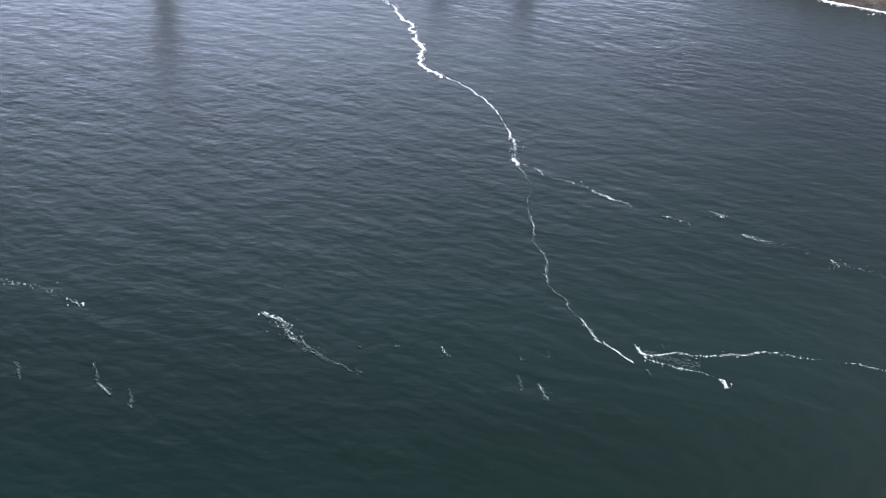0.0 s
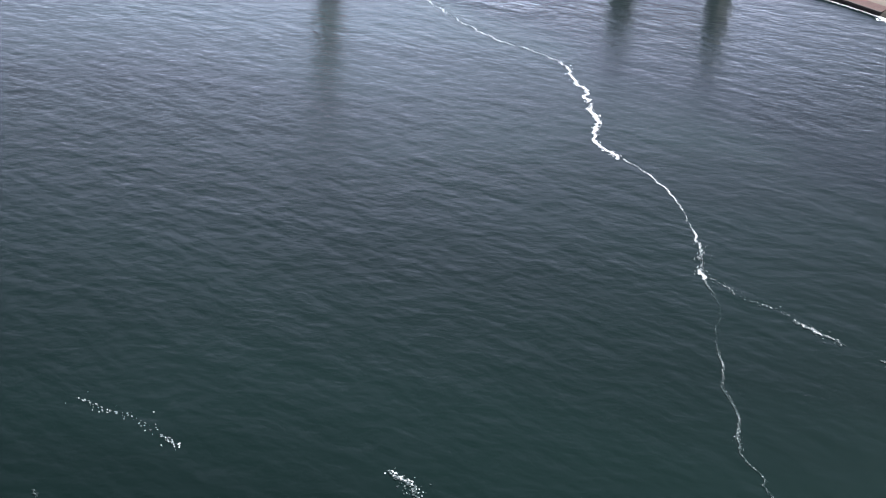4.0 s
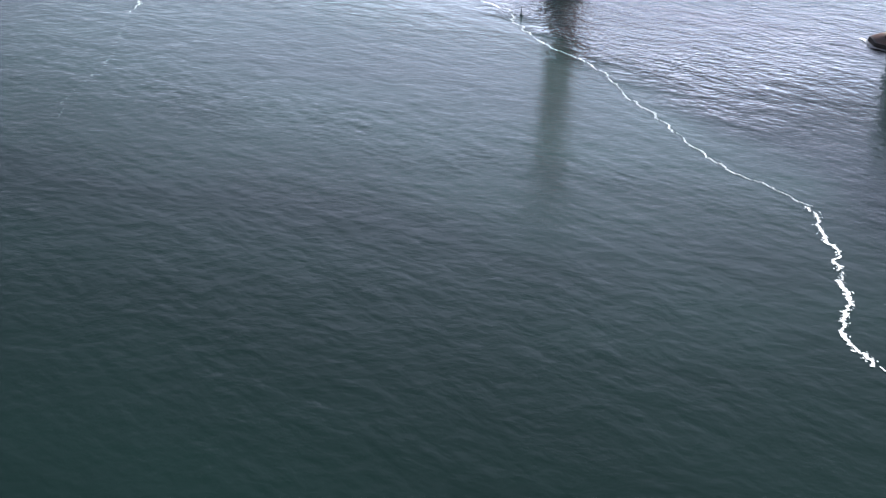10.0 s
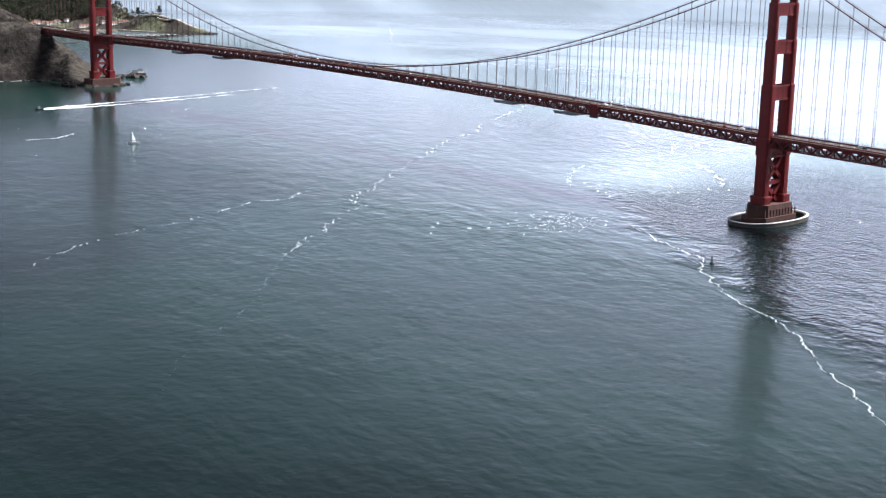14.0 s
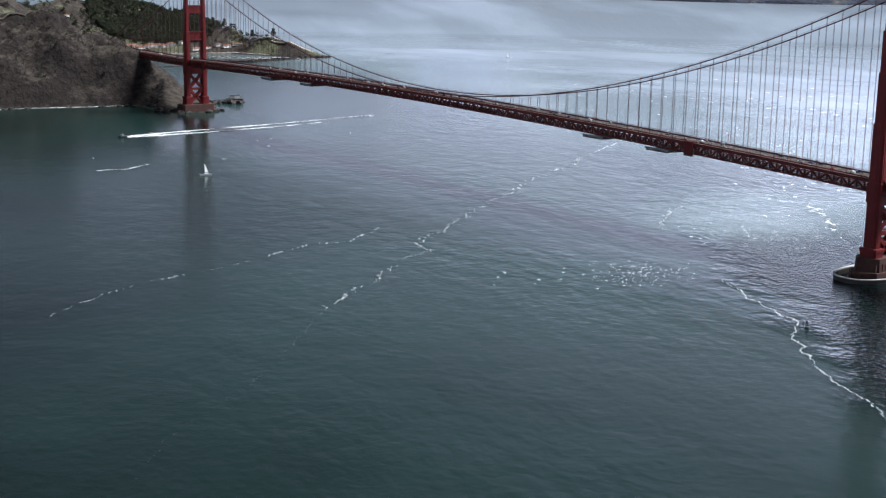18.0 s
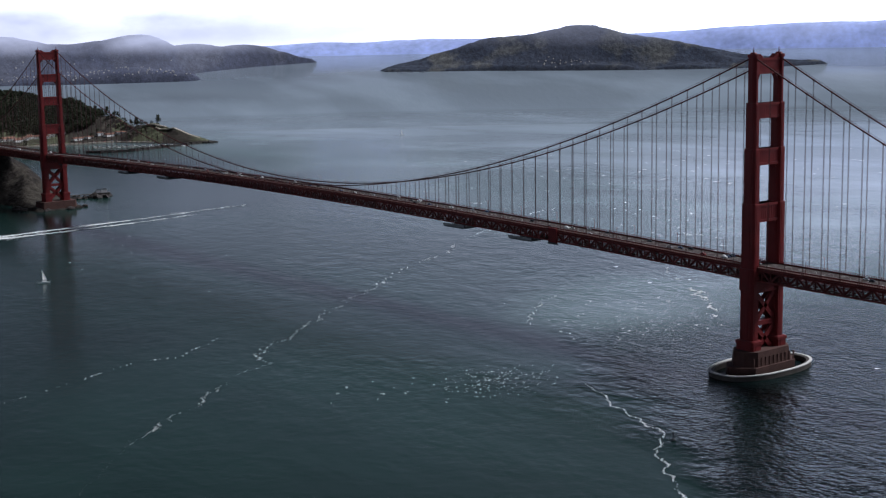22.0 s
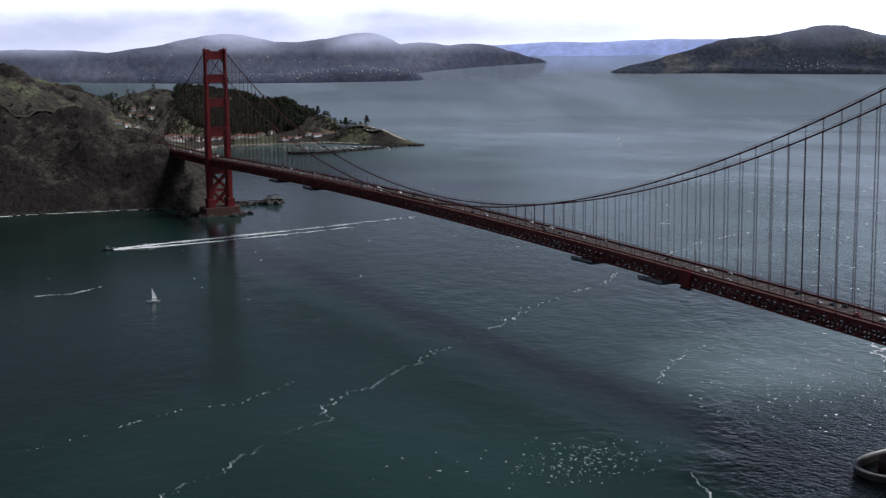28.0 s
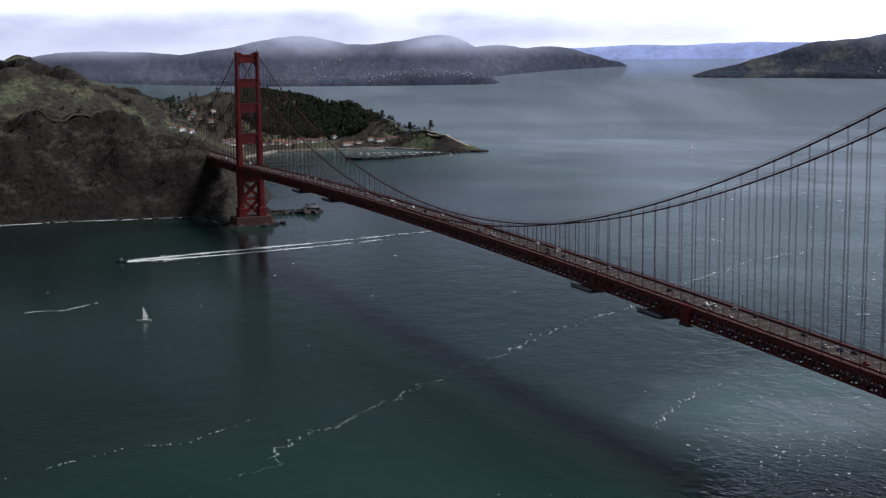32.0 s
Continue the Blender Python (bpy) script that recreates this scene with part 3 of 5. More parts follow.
def far_land(name, outline, hills, step, mat, label, category, seed, steep=0.5, rough=0.14, grain=9.0):
    xs, ys = [p[0] for p in outline], [p[1] for p in outline]
    x, y = np.meshgrid(np.arange(min(xs) - step, max(xs) + step, step), np.arange(min(ys) - step, max(ys) + step, step))
    d = inside_distance(x, y, outline)
    h = bumps(x, y, hills) * (1 + rough * fbm(x, y, 420, 6, seed)) + 8 + grain * fbm(x, y, 150, 5, seed + 9)
    z = np.where(d > 0, np.minimum(h, d * steep + 3), d * 0.5)
    LAND_FORMS[name] = (outline, hills, steep)
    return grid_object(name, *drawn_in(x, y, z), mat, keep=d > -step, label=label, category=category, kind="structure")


ISLAND = [(3722, 5812), (3900, 5560), (4100, 5400), (4240, 5120), (4400, 4830), (4600, 4600), (4810, 4420), (5069, 4267), (5350, 4230), (5745, 4283), (5900, 4420), (5800, 4800), (6000, 5400), (5700, 6200), (5000, 6700), (4300, 6500), (3850, 6050)]
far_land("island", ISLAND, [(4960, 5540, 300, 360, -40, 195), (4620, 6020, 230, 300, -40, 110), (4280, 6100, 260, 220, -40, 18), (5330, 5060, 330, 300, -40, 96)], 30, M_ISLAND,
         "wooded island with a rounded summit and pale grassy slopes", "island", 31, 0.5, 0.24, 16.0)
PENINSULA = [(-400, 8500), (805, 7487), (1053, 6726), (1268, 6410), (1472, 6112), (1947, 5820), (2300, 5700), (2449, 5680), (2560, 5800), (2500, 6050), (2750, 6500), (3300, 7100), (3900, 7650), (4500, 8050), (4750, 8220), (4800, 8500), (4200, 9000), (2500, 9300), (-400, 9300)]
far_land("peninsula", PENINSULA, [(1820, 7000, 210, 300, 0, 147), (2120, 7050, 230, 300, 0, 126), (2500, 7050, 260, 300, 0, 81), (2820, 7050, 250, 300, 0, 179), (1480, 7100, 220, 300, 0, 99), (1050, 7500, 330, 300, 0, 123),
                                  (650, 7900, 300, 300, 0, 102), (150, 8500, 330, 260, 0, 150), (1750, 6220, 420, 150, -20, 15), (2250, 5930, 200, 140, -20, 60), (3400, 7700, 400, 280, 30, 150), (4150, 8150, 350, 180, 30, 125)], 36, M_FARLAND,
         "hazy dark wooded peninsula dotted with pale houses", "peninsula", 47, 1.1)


def ridge_line(name, az0, az1, dist, heights, seed, label):
    """A far range of hills, along an arc about the flight."""
    az = np.radians(np.linspace(az0, az1, 160))
    top = np.interp(np.linspace(0, 1, 160), np.linspace(0, 1, len(heights)), heights)
    top = top * (1 + 0.40 * fbm(np.linspace(0, 9, 160), np.full(160, 3.3), 1.0, 5, seed))
    top = top * np.clip(np.minimum(np.linspace(0, 1, 160), np.linspace(1, 0, 160)) * 9, 0.02, 1) ** 0.7
    rows = []
    for k, f in ((0, 0.0), (250, 0.45), (600, 0.8), (1100, 1.0), (2200, 0.0)):
        r = dist + k * dist / 9000
        rows.append((HUB[0] + r * np.sin(az), HUB[1] + r * np.cos(az), top * f - (4 if f == 0 else 0)))
    x, y, z = (np.stack([q[i] for q in rows]) for i in range(3))
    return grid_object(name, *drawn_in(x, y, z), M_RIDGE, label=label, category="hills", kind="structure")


ridge_line("backdrop_hills_east", 30, 84, 12600, [50, 95, 150, 190, 240, 230, 275, 265, 240], 5, "haze-tinted pale blue far hills across the bay")
ridge_line("backdrop_hills_north", 14, 44, 12600, [30, 60, 80, 95, 85, 110, 120, 125, 100], 6, "pale grey-blue far hills tinted with haze")



def low_cloud():
    """A bank of thin low cloud that hangs along the tops of the far hills: a plain backdrop."""
    m = bpy.data.materials.new("thin_low_cloud")
    m.use_nodes = True
    n, l = m.node_tree.nodes, m.node_tree.links
    n.remove(n["Principled BSDF"])
    geo, sep, mp, tx = n.new("ShaderNodeNewGeometry"), n.new("ShaderNodeSeparateXYZ"), n.new("ShaderNodeMapping"), n.new("ShaderNodeTexNoise")
    l.new(geo.outputs["Position"], sep.inputs[0])
    mp.inputs["Scale"].default_value = (1.0, 1.0, 2.4)
    l.new(geo.outputs["Position"], mp.inputs["Vector"])
    tx.inputs["Scale"].default_value, tx.inputs["Detail"].default_value = 0.0042, 5
    l.new(mp.outputs[0], tx.inputs["Vector"])
    rise, fall, wisp = (n.new("ShaderNodeMapRange") for _ in range(3))
    rise.interpolation_type = fall.interpolation_type = "SMOOTHSTEP"
    for r, src, v in ((rise, sep.outputs[2], (175.0, 246.0, 0.10, 1.0)), (fall, sep.outputs[2], (285.0, 345.0, 1.0, 0.0)), (wisp, tx.outputs["Fac"], (0.34, 0.62, 0.30, 0.96))):
        for k, name in enumerate(("From Min", "From Max", "To Min", "To Max")):
            r.inputs[name].default_value = v[k]
        l.new(src, r.inputs["Value"])
    m1, m2 = n.new("ShaderNodeMath"), n.new("ShaderNodeMath")
    m1.operation = m2.operation = "MULTIPLY"
    l.new(rise.outputs[0], m1.inputs[0])
    l.new(fall.outputs[0], m1.inputs[1])
    foot = n.new("ShaderNodeMapRange")
    foot.inputs["From Min"].default_value, foot.inputs["From Max"].default_value = 100.0, 150.0
    l.new(sep.outputs[2], foot.inputs["Value"])
    m3 = n.new("ShaderNodeMath")
    m3.operation = "MULTIPLY"
    l.new(m1.outputs[0], m3.inputs[0])
    l.new(foot.outputs[0], m3.inputs[1])
    thin, m4 = n.new("ShaderNodeMapRange"), n.new("ShaderNodeMath")      # it thins out towards the island
    thin.inputs["From Min"].default_value, thin.inputs["From Max"].default_value = 1000.0, 1700.0
    thin.inputs["To Min"].default_value, thin.inputs["To Max"].default_value = 1.0, 0.25
    l.new(sep.outputs[0], thin.inputs["Value"])
    m4.operation = "MULTIPLY"
    l.new(m3.outputs[0], m4.inputs[0])
    l.new(thin.outputs[0], m4.inputs[1])
    l.new(m4.outputs[0], m2.inputs[0])
    l.new(wisp.outputs[0], m2.inputs[1])
    # emission stands in for daylight scattered by the cloud
    clear, white, mix = n.new("ShaderNodeBsdfTransparent"), n.new("ShaderNodeEmission"), n.new("ShaderNodeMixShader")
    white.inputs["Color"].default_value, white.inputs["Strength"].default_value = (0.80, 0.81, 0.98, 1), 1.0
    l.new(m2.outputs[0], mix.inputs[0])
    l.new(clear.outputs[0], mix.inputs[1])
    l.new(white.outputs[0], mix.inputs[2])
    l.new(mix.outputs[0], n["Material Output"].inputs["Surface"])
    az, up = np.meshgrid(np.radians(np.linspace(-28, 64, 93)), np.linspace(98, 350, 13))
    r = 3880 + 18 * np.sin(az * 31)
    return grid_object("backdrop_low_cloud", HUB[0] + r * np.sin(az), HUB[1] + r * np.cos(az), up, m, label="thin grey-white low cloud hanging over far hilltops", category="low cloud", kind="structure")


low_cloud()

# ---- the bridge ----
SPAN_Y, SIDE, HALF, PANEL = 1280.0, 343.0, 13.7, 7.62


def chord_low(y):
    """Underside of the stiffening truss."""
    if y < 0:
        return 67.5 + y * 0.010
    if y > SPAN_Y:
        return 69.5 - (y - SPAN_Y) * 0.004
    return 67.5 + 2.0 * y / SPAN_Y + 9.2 * (1 - ((y - 640) / 640) ** 2)


def road_z(y):
    return chord_low(y) + 9.6


def cable_z(y):
    if 0 <= y <= SPAN_Y:
        return 90.0 + (225.5 - 90.0) * ((y - 640) / 640) ** 2
    u = (-y if y < 0 else y - SPAN_Y) / SIDE
    end = road_z(-SIDE if y < 0 else SPAN_Y + SIDE) + 3
    return 225.5 + (end - 225.5) * u - 4 * 10 * u * (1 - u)


LEG_TIERS = [(12, 24, 10.4, 15.6), (24, 60, 7.4, 11.8), (60, 76, 8.6, 13.4), (76, 122.5, 7.0, 12.0), (122.5, 161.5, 6.1, 10.4), (161.5, 193.5, 5.3, 9.0), (193.5, 225, 4.2, 7.0)]


def stepped_ring(wx, wy, k):
    """Plan of a tower leg: a rectangle with its corners set back in two steps."""
    a, b = wx / 2, wy / 2
    q = [(a, b - 2 * k), (a - k * 0.6, b - 2 * k), (a - k * 0.6, b - k), (a - 1.2 * k, b - k), (a - 1.2 * k, b)]
    ring = list(q)
    ring += [(-x, y) for x, y in reversed(q)]
    ring += [(-x, -y) for x, y in q]
    ring += [(x, -y) for x, y in reversed(q)]
    return ring


def bridge_tower(y, label, on_rock):
    t = thing("bridge_tower", label, "bridge tower", (0, y, 0), "towers of the bridge")
    for sx in (-1, 1):
        leg = None
        for n, (z0, z1, wx, wy) in enumerate(LEG_TIERS):
            g = Geo()
            ring = [(sx * HALF + px, py) for px, py in stepped_ring(wx, wy, 0.75)]
            g.prism(ring, z0, z1 - 0.7, 1.0)
            g.prism(ring, z1 - 0.7, z1, 0.97, (sx * HALF, 0))
            if n == 0:
                g.box((sx * HALF, 0, 22.5), (11.4, 16.6, 2.0), 0.8)
            for k in (-1, 1):       # raised flutes on each face
                g.box((sx * HALF + k * (wx / 2 + 0.05), 0, (z0 + z1) / 2), (0.35, wy * 0.34, z1 - z0 - 2.5))
                g.box((sx * HALF, k * (wy / 2 + 0.05), (z0 + z1) / 2), (wx * 0.34, 0.35, z1 - z0 - 2.5))
            ob = part("leg" if n == 0 else "leg_tier", g, M_RED, leg or t)
            leg = leg or ob
        cap = Geo()
        cap.box((sx * HALF, 0, 226.1), (4.6, 8.6, 2.2), 0.9)
        cap.box((sx * HALF, 0, 227.8), (3.2, 5.6, 1.4), 0.7, 0.7)
        cap.tube([(sx * HALF, 0, 228.4), (sx * HALF, 0, 232.0)], [0.45, 0.2], 8)
        part("saddle_housing", cap, M_RED, t)
    for z0, z1, wy in ((213.5, 224.6, 5.6), (182.5, 193.3, 7.6), (149.5, 161.3, 8.8), (109.0, 122.3, 10.2), (58.0, 75.0, 10.6)):
        g = Geo()
        w = 2 * HALF - 3.4
        g.box((0, 0, (z0 + z1) / 2), (w, wy * 0.78, z1 - z0))
        g.box((0, 0, z1 - 0.9), (w, wy * 0.92, 1.8))
        g.box((0, 0, z0 + 0.9), (w, wy * 0.92, 1.8))
        if z1 > 220:                # the crown of the tower steps up towards both legs
            for sx in (-1, 1):
                for k in range(3):
                    g.box((sx * (7.0 + 1.3 * k), 0, z1 + 0.5 + 0.45 * k), (2.0, wy * 0.8, 1.0 + 0.9 * k))
        strut = part("strut", g, M_RED, t)
        g = Geo()
        g.box((0, 0, (z0 + z1) / 2), (0.8, wy * 0.81, z1 - z0 - 3.0))
        rib = g.mesh("rib", M_RED)
        for k in range(-4, 5):
            part("rib", rib, None, strut, m=pose(k * 2.1, 0, 0))
        for sx in (-1, 1):          # stepped corner bracket under the strut
            inner = HALF - 3.4
            g = Geo()
            for k in range(3):
                g.box((sx * (inner - k * 0.7), 0, z0 - 0.6 * (3 - k)), (0.9, wy * 0.6, 1.2 * (3 - k)))
            part("bracket", g, M_RED, strut)
    g = Geo()
    g.box((0, 0, 35.5), (2 * HALF - 5, 6.5, 3.4))
    part("strut", g, M_RED, t)
    for z0, z1 in ((37.0, 58.0), (14.0, 34.0)):
        for s in (-1, 1):
            g = Geo()
            for yy in (-2.8, 2.8):
                g.beam((-s * 10.4, yy, z0), (s * 10.4, yy, z1), 1.0, 3.4)
            part("brace", g, M_RED, t)
    pier = Geo()
    if on_rock:
        pier.box((0, 0, 6), (54, 27, 12.5), 3.0, 0.97)
    else:
        pier.box((0, 0, 3), (62, 27, 6.5), 9.0)
        pier.box((0, 0, 11.5), (50, 24, 10.8), 7.0, 0.95)
        for k in range(-5, 6):
            pier.box((k * 4.4, -12.0, 9.6), (1.2, 0.6, 6.6))
    part("pier", pier, M_PIER, t, "stained brown concrete pier")
    return t


bridge_tower(0, "tall orange-red steel bridge tower standing in an oval fender", False)
bridge_tower(SPAN_Y, "orange-red steel bridge tower on a rocky point", True)


def fender():
    """Oval concrete wall round the pier, with a pale coping."""
    t = thing("tower_fender", "oval concrete fender wall with a pale rim around the tower pier", "fender")
    n = 96

    def oval(a, b, k):
        th = 2 * math.pi * k / n
        c, s = math.cos(th), math.sin(th)
        return (a * math.copysign(abs(c) ** 0.85, c), b * math.copysign(abs(s) ** 0.85, s))

    for name, mat, r0, r1, z0, z1, label in (("fender_wall", M_DARKCON, 1.0, 0.92, -3, 3.4, "dark wet concrete wall"), ("coping", M_COPING, 1.012, 0.968, 3.41, 4.1, "pale worn concrete coping")):
        g = Geo()
        rows = []
        for k in range(n):
            ox, oy = oval(46 * r0, 24.5 * r0, k)
            ix, iy = oval(46 * r1 , 24.5 * r0 - 4.4 * (r0 - r1) / 0.1, k)
            rows += [(ox, oy, z0), (ox, oy, z1), (ix, iy, z1), (ix, iy, z0)]
        faces = []
        for k in range(n):
            a, b = 4 * k, 4 * ((k + 1) % n)
            faces += [(a + i, b + i, b + (i + 1) % 4, a + (i + 1) % 4) for i in range(4)]
        g.add(rows, faces)
        part(name, g, mat, t, label)
    return t


fender()


def bridge_deck():
    t = thing("bridge_deck", "long truss deck with worn roadway, sidewalks and orange-red railings", "bridge deck")
    y0, y1 = -SIDE - 110, SPAN_Y + SIDE + 90
    ys = [y0 + k * PANEL for k in range(int((y1 - y0) / PANEL) + 1)]

    def strip(name, xa, xb, dz0, dz1, mat, label=""):
        g = Geo()
        v, f = [], []
        for k, y in enumerate(ys):
            z = road_z(y)
            v += [(xa, y, z + dz0), (xb, y, z + dz0), (xb, y, z + dz1), (xa, y, z + dz1)]
            if k:
                a, b = 4 * (k - 1), 4 * k
                f += [(a + i, a + (i + 1) % 4, b + (i + 1) % 4, b + i) for i in range(4)]
        f += [(0, 3, 2, 1), (4 * len(ys) - 4, 4 * len(ys) - 3, 4 * len(ys) - 2, 4 * len(ys) - 1)]
        g.add(v, f)
        return part(name, g, mat, t, label)

    strip("roadway", -9.4, 9.4, -0.5, 0.0, M_ROAD, "worn brown-grey roadway")
    for s in (-1, 1):
        strip("sidewalk", *sorted((s * 9.5, s * 13.1)), -0.45, 0.32, M_WALK)
        strip("curb_rail", *sorted((s * 9.42, s * 9.75)), 0.33, 1.15, M_RED2)
        strip("top_chord", *sorted((s * (HALF - 0.45), s * (HALF + 0.45))), -2.4, -0.9, M_RED2)
        strip("fascia", *sorted((s * 13.12, s * 13.62)), -0.89, 0.30, M_RED2)
        strip("bottom_chord", *sorted((s * (HALF - 0.45), s * (HALF + 0.45))), -9.9, -8.6, M_RED2)
        rail = strip("railing", *sorted((s * 13.2, s * 13.4)), 1.42, 1.6, M_RED2)
        g = Geo()
        for k in range(int((y1 - y0) / 1.9)):
            y = y0 + k * 1.9
            g.box((s * 13.3, y, road_z(y) + 0.87), (0.12, 0.5, 1.1))
        part("balustrade", g, M_RED2, rail, kind="stuff")
    g = Geo()
    for y in ys:
        z = road_z(y)
        g.beam((-HALF, y, z - 1.6), (HALF, y, z - 1.6), 0.6, 1.7)
        g.beam((-HALF, y, z - 9.1), (HALF, y, z - 9.1), 0.5, 0.7)
    for k in range(len(ys) - 1):
        for s in (-1, 1):
            g.beam((-HALF * s, ys[k], road_z(ys[k]) - 9.2 + 0.15 * s), (HALF * s, ys[k + 1], road_z(ys[k + 1]) - 9.2 + 0.15 * s), 0.75, 0.3)
        for x in (-9.5, -6.5, -3.2, 0, 3.2, 6.5, 9.5):
            g.beam((x, ys[k], road_z(ys[k]) - 1.4), (x, ys[k + 1], road_z(ys[k + 1]) - 1.4), 0.4, 1.2)
        for x in (-7.5, 0, 7.5):
            g.beam((x, ys[k], road_z(ys[k]) - 8.7), (x, ys[k + 1], road_z(ys[k + 1]) - 8.7), 4.4, 0.3)
    part("floor_framing", g, M_RED2, t, kind="stuff")
    g = Geo()
    for x in (-6.2, -3.1, 3.1, 6.2):
        for k in range(int((y1 - y0) / 12)):
            y = y0 + k * 12
            g.beam((x, y, road_z(y) + 0.012), (x, y + 4, road_z(y + 4) + 0.012), 0.22, 0.03)
    for k in range(int((y1 - y0) / 7)):
        y = y0 + k * 7
        g.box((0.0, y, road_z(y) + 0.3), (0.18, 0.18, 0.6))
    part("lane_markers", g, M_LINE, t, "pale lane markings", "stuff")
    # truss web: single members on the open side of the main span, the rest joined
    upright = Geo()
    upright.box((0, 0, -5.3), (0.6, 1.3, 6.8))
    up_mesh = upright.mesh("truss_upright", M_RED2)
    diag = {}
    rest = Geo()
    for s in (-1, 1):
        for k in range(len(ys) - 1):
            ya, yb = ys[k], ys[k + 1]
            za, zb = road_z(ya), road_z(yb)
            lean = 1 if k % 2 else -1
            single = s < 0 and 20 < ya < 1000
            p, q = ((s * HALF, ya, za - 8.9), (s * HALF, yb, zb - 1.6)) if lean > 0 else ((s * HALF, ya, za - 1.6), (s * HALF, yb, zb - 8.9))
            if single:
                part("truss_upright", up_mesh, None, t, m=pose(s * HALF, ya, za))
                if lean not in diag:
                    dg = Geo()
                    dg.beam((0, 0, -8.9 if lean > 0 else -1.6), (0, PANEL, -1.6 if lean > 0 else -8.9), 0.6, 1.5)
                    diag[lean] = dg.mesh("truss_diagonal", M_RED2)
                part("truss_diagonal", diag[lean], None, t, m=pose(s * HALF, ya, (za + zb) / 2))
            else:
                rest.beam((s * HALF, ya, za - 8.9), (s * HALF, ya, za - 1.6), 0.9)
                rest.beam(p, q, 0.6, 1.5)
    part("truss_web", rest, M_RED2, t, kind="stuff")
    return t


bridge_deck()


def main_cable(s):
    t = thing("main_cable", "thick orange-red main cable with rows of vertical hangers", "bridge cable", (s * HALF, 0, 0), "cables of the bridge")
    line = [(0, y, cable_z(y)) for y in np.linspace(-SIDE, 0, 40)] + [(0, y, cable_z(y)) for y in np.linspace(0, SPAN_Y, 130)[1:]] + [(0, y, cable_z(y)) for y in np.linspace(SPAN_Y, SPAN_Y + SIDE, 40)[1:]]
    g = Geo()
    g.tube(line, 0.52, 10)
    part("cable", g, M_CABLE, t, smooth=True)
    for k in (-0.55, 0.55):
        g = Geo()
        g.tube([(k, y, z + 1.5) for _, y, z in line[::2]], 0.06, 4)
        part("hand_rope", g, M_CABLE, t)
    rope = Geo()
    for dy in (-0.32, 0.32):
        for dx in (-0.22, 0.22):
            rope.tube([(dx, dy, 0), (dx, dy, 1)], 0.072, 5)
    rope_mesh = rope.mesh("hanger", M_ROPE)
    band = Geo()
    band.tube([(0, -0.55, 0), (0, 0.55, 0)], 0.74, 10)
    band_mesh = band.mesh("cable_band", M_CABLE)
    for k in range(-22, 107):
        y = k * 15.24
        if min(abs(y), abs(y - SPAN_Y)) < 9:
            continue
        zt, zb = cable_z(y), road_z(y) - 0.9
        if zt - zb < 1.5:
            continue
        ob = part("hanger", rope_mesh, None, t, m=pose(0, y, zb) @ Matrix.Diagonal((1, 1, zt - zb, 1)))
        slope = math.degrees(math.atan((cable_z(y + 1) - cable_z(y - 1)) / 2))
        part("cable_band", band_mesh, None, t, m=pose(0, y, zt, slope))


for side in (-1, 1):
    main_cable(side)


def street_lamp(s):
    t = thing("street_lamp", "tall dark roadway lamp with a bent arm on the bridge", "street lamp", group="lamps along the bridge")
    g = Geo()
    g.tube([(0, 0, 0), (0, 0, 7.5), (0, 0, 9.2)], [0.20, 0.14, 0.12], 8)
    part("pole", g, M_RED2, t)
    g = Geo()
    g.tube([(0, 0, 9.1), (-s * 0.5, 0, 9.6), (-s * 2.2, 0, 9.7)], 0.11, 6)
    part("arm", g, M_RED2, t)
    g = Geo()
    g.box((-s * 2.6, 0, 9.55), (1.3, 0.55, 0.4), 0.15)
    part("lantern", g, M_GREY, t)
    return t


for s in (-1, 1):
    first = street_lamp(s)
    spots = [-320 + k * 45.7 for k in range(42)]
    spots = [y for y in spots if min(abs(y), abs(y - SPAN_Y)) > 10]
    first.matrix_basis = pose(s * 10.4, spots[0], road_z(spots[0]) + 0.3)
    for y in spots[1:]:
        copy_thing(first, pose(s * 10.4, y, road_z(y) + 0.3))


def work_box(y, label="red boxed-in work platform fixed to the truss side"):
    t = thing("work_enclosure", label, "scaffold", (-HALF - 1.2, y, 0), "work enclosures on the truss")
    z = chord_low(y)
    g = Geo()
    g.box((0, 0, z + 4.8), (1.6, 9.6, 12.6))
    panel = part("panel", g, M_RED, t)
    g = Geo()
    g.box((-0.86, 0, z + 4.8), (0.12, 0.3, 12.6))
    rib = g.mesh("rib", M_RED)
    for k in range(-2, 3):
        part("rib", rib, None, panel, m=pose(0, k * 2.3, 0))
    g = Geo()
    g.box((0.6, 0, z - 1.9), (4.2, 10.4, 0.5))
    g.box((-1.4, 0, z - 1.0), (0.1, 10.4, 1.0))
    part("platform", g, M_DARK, t)


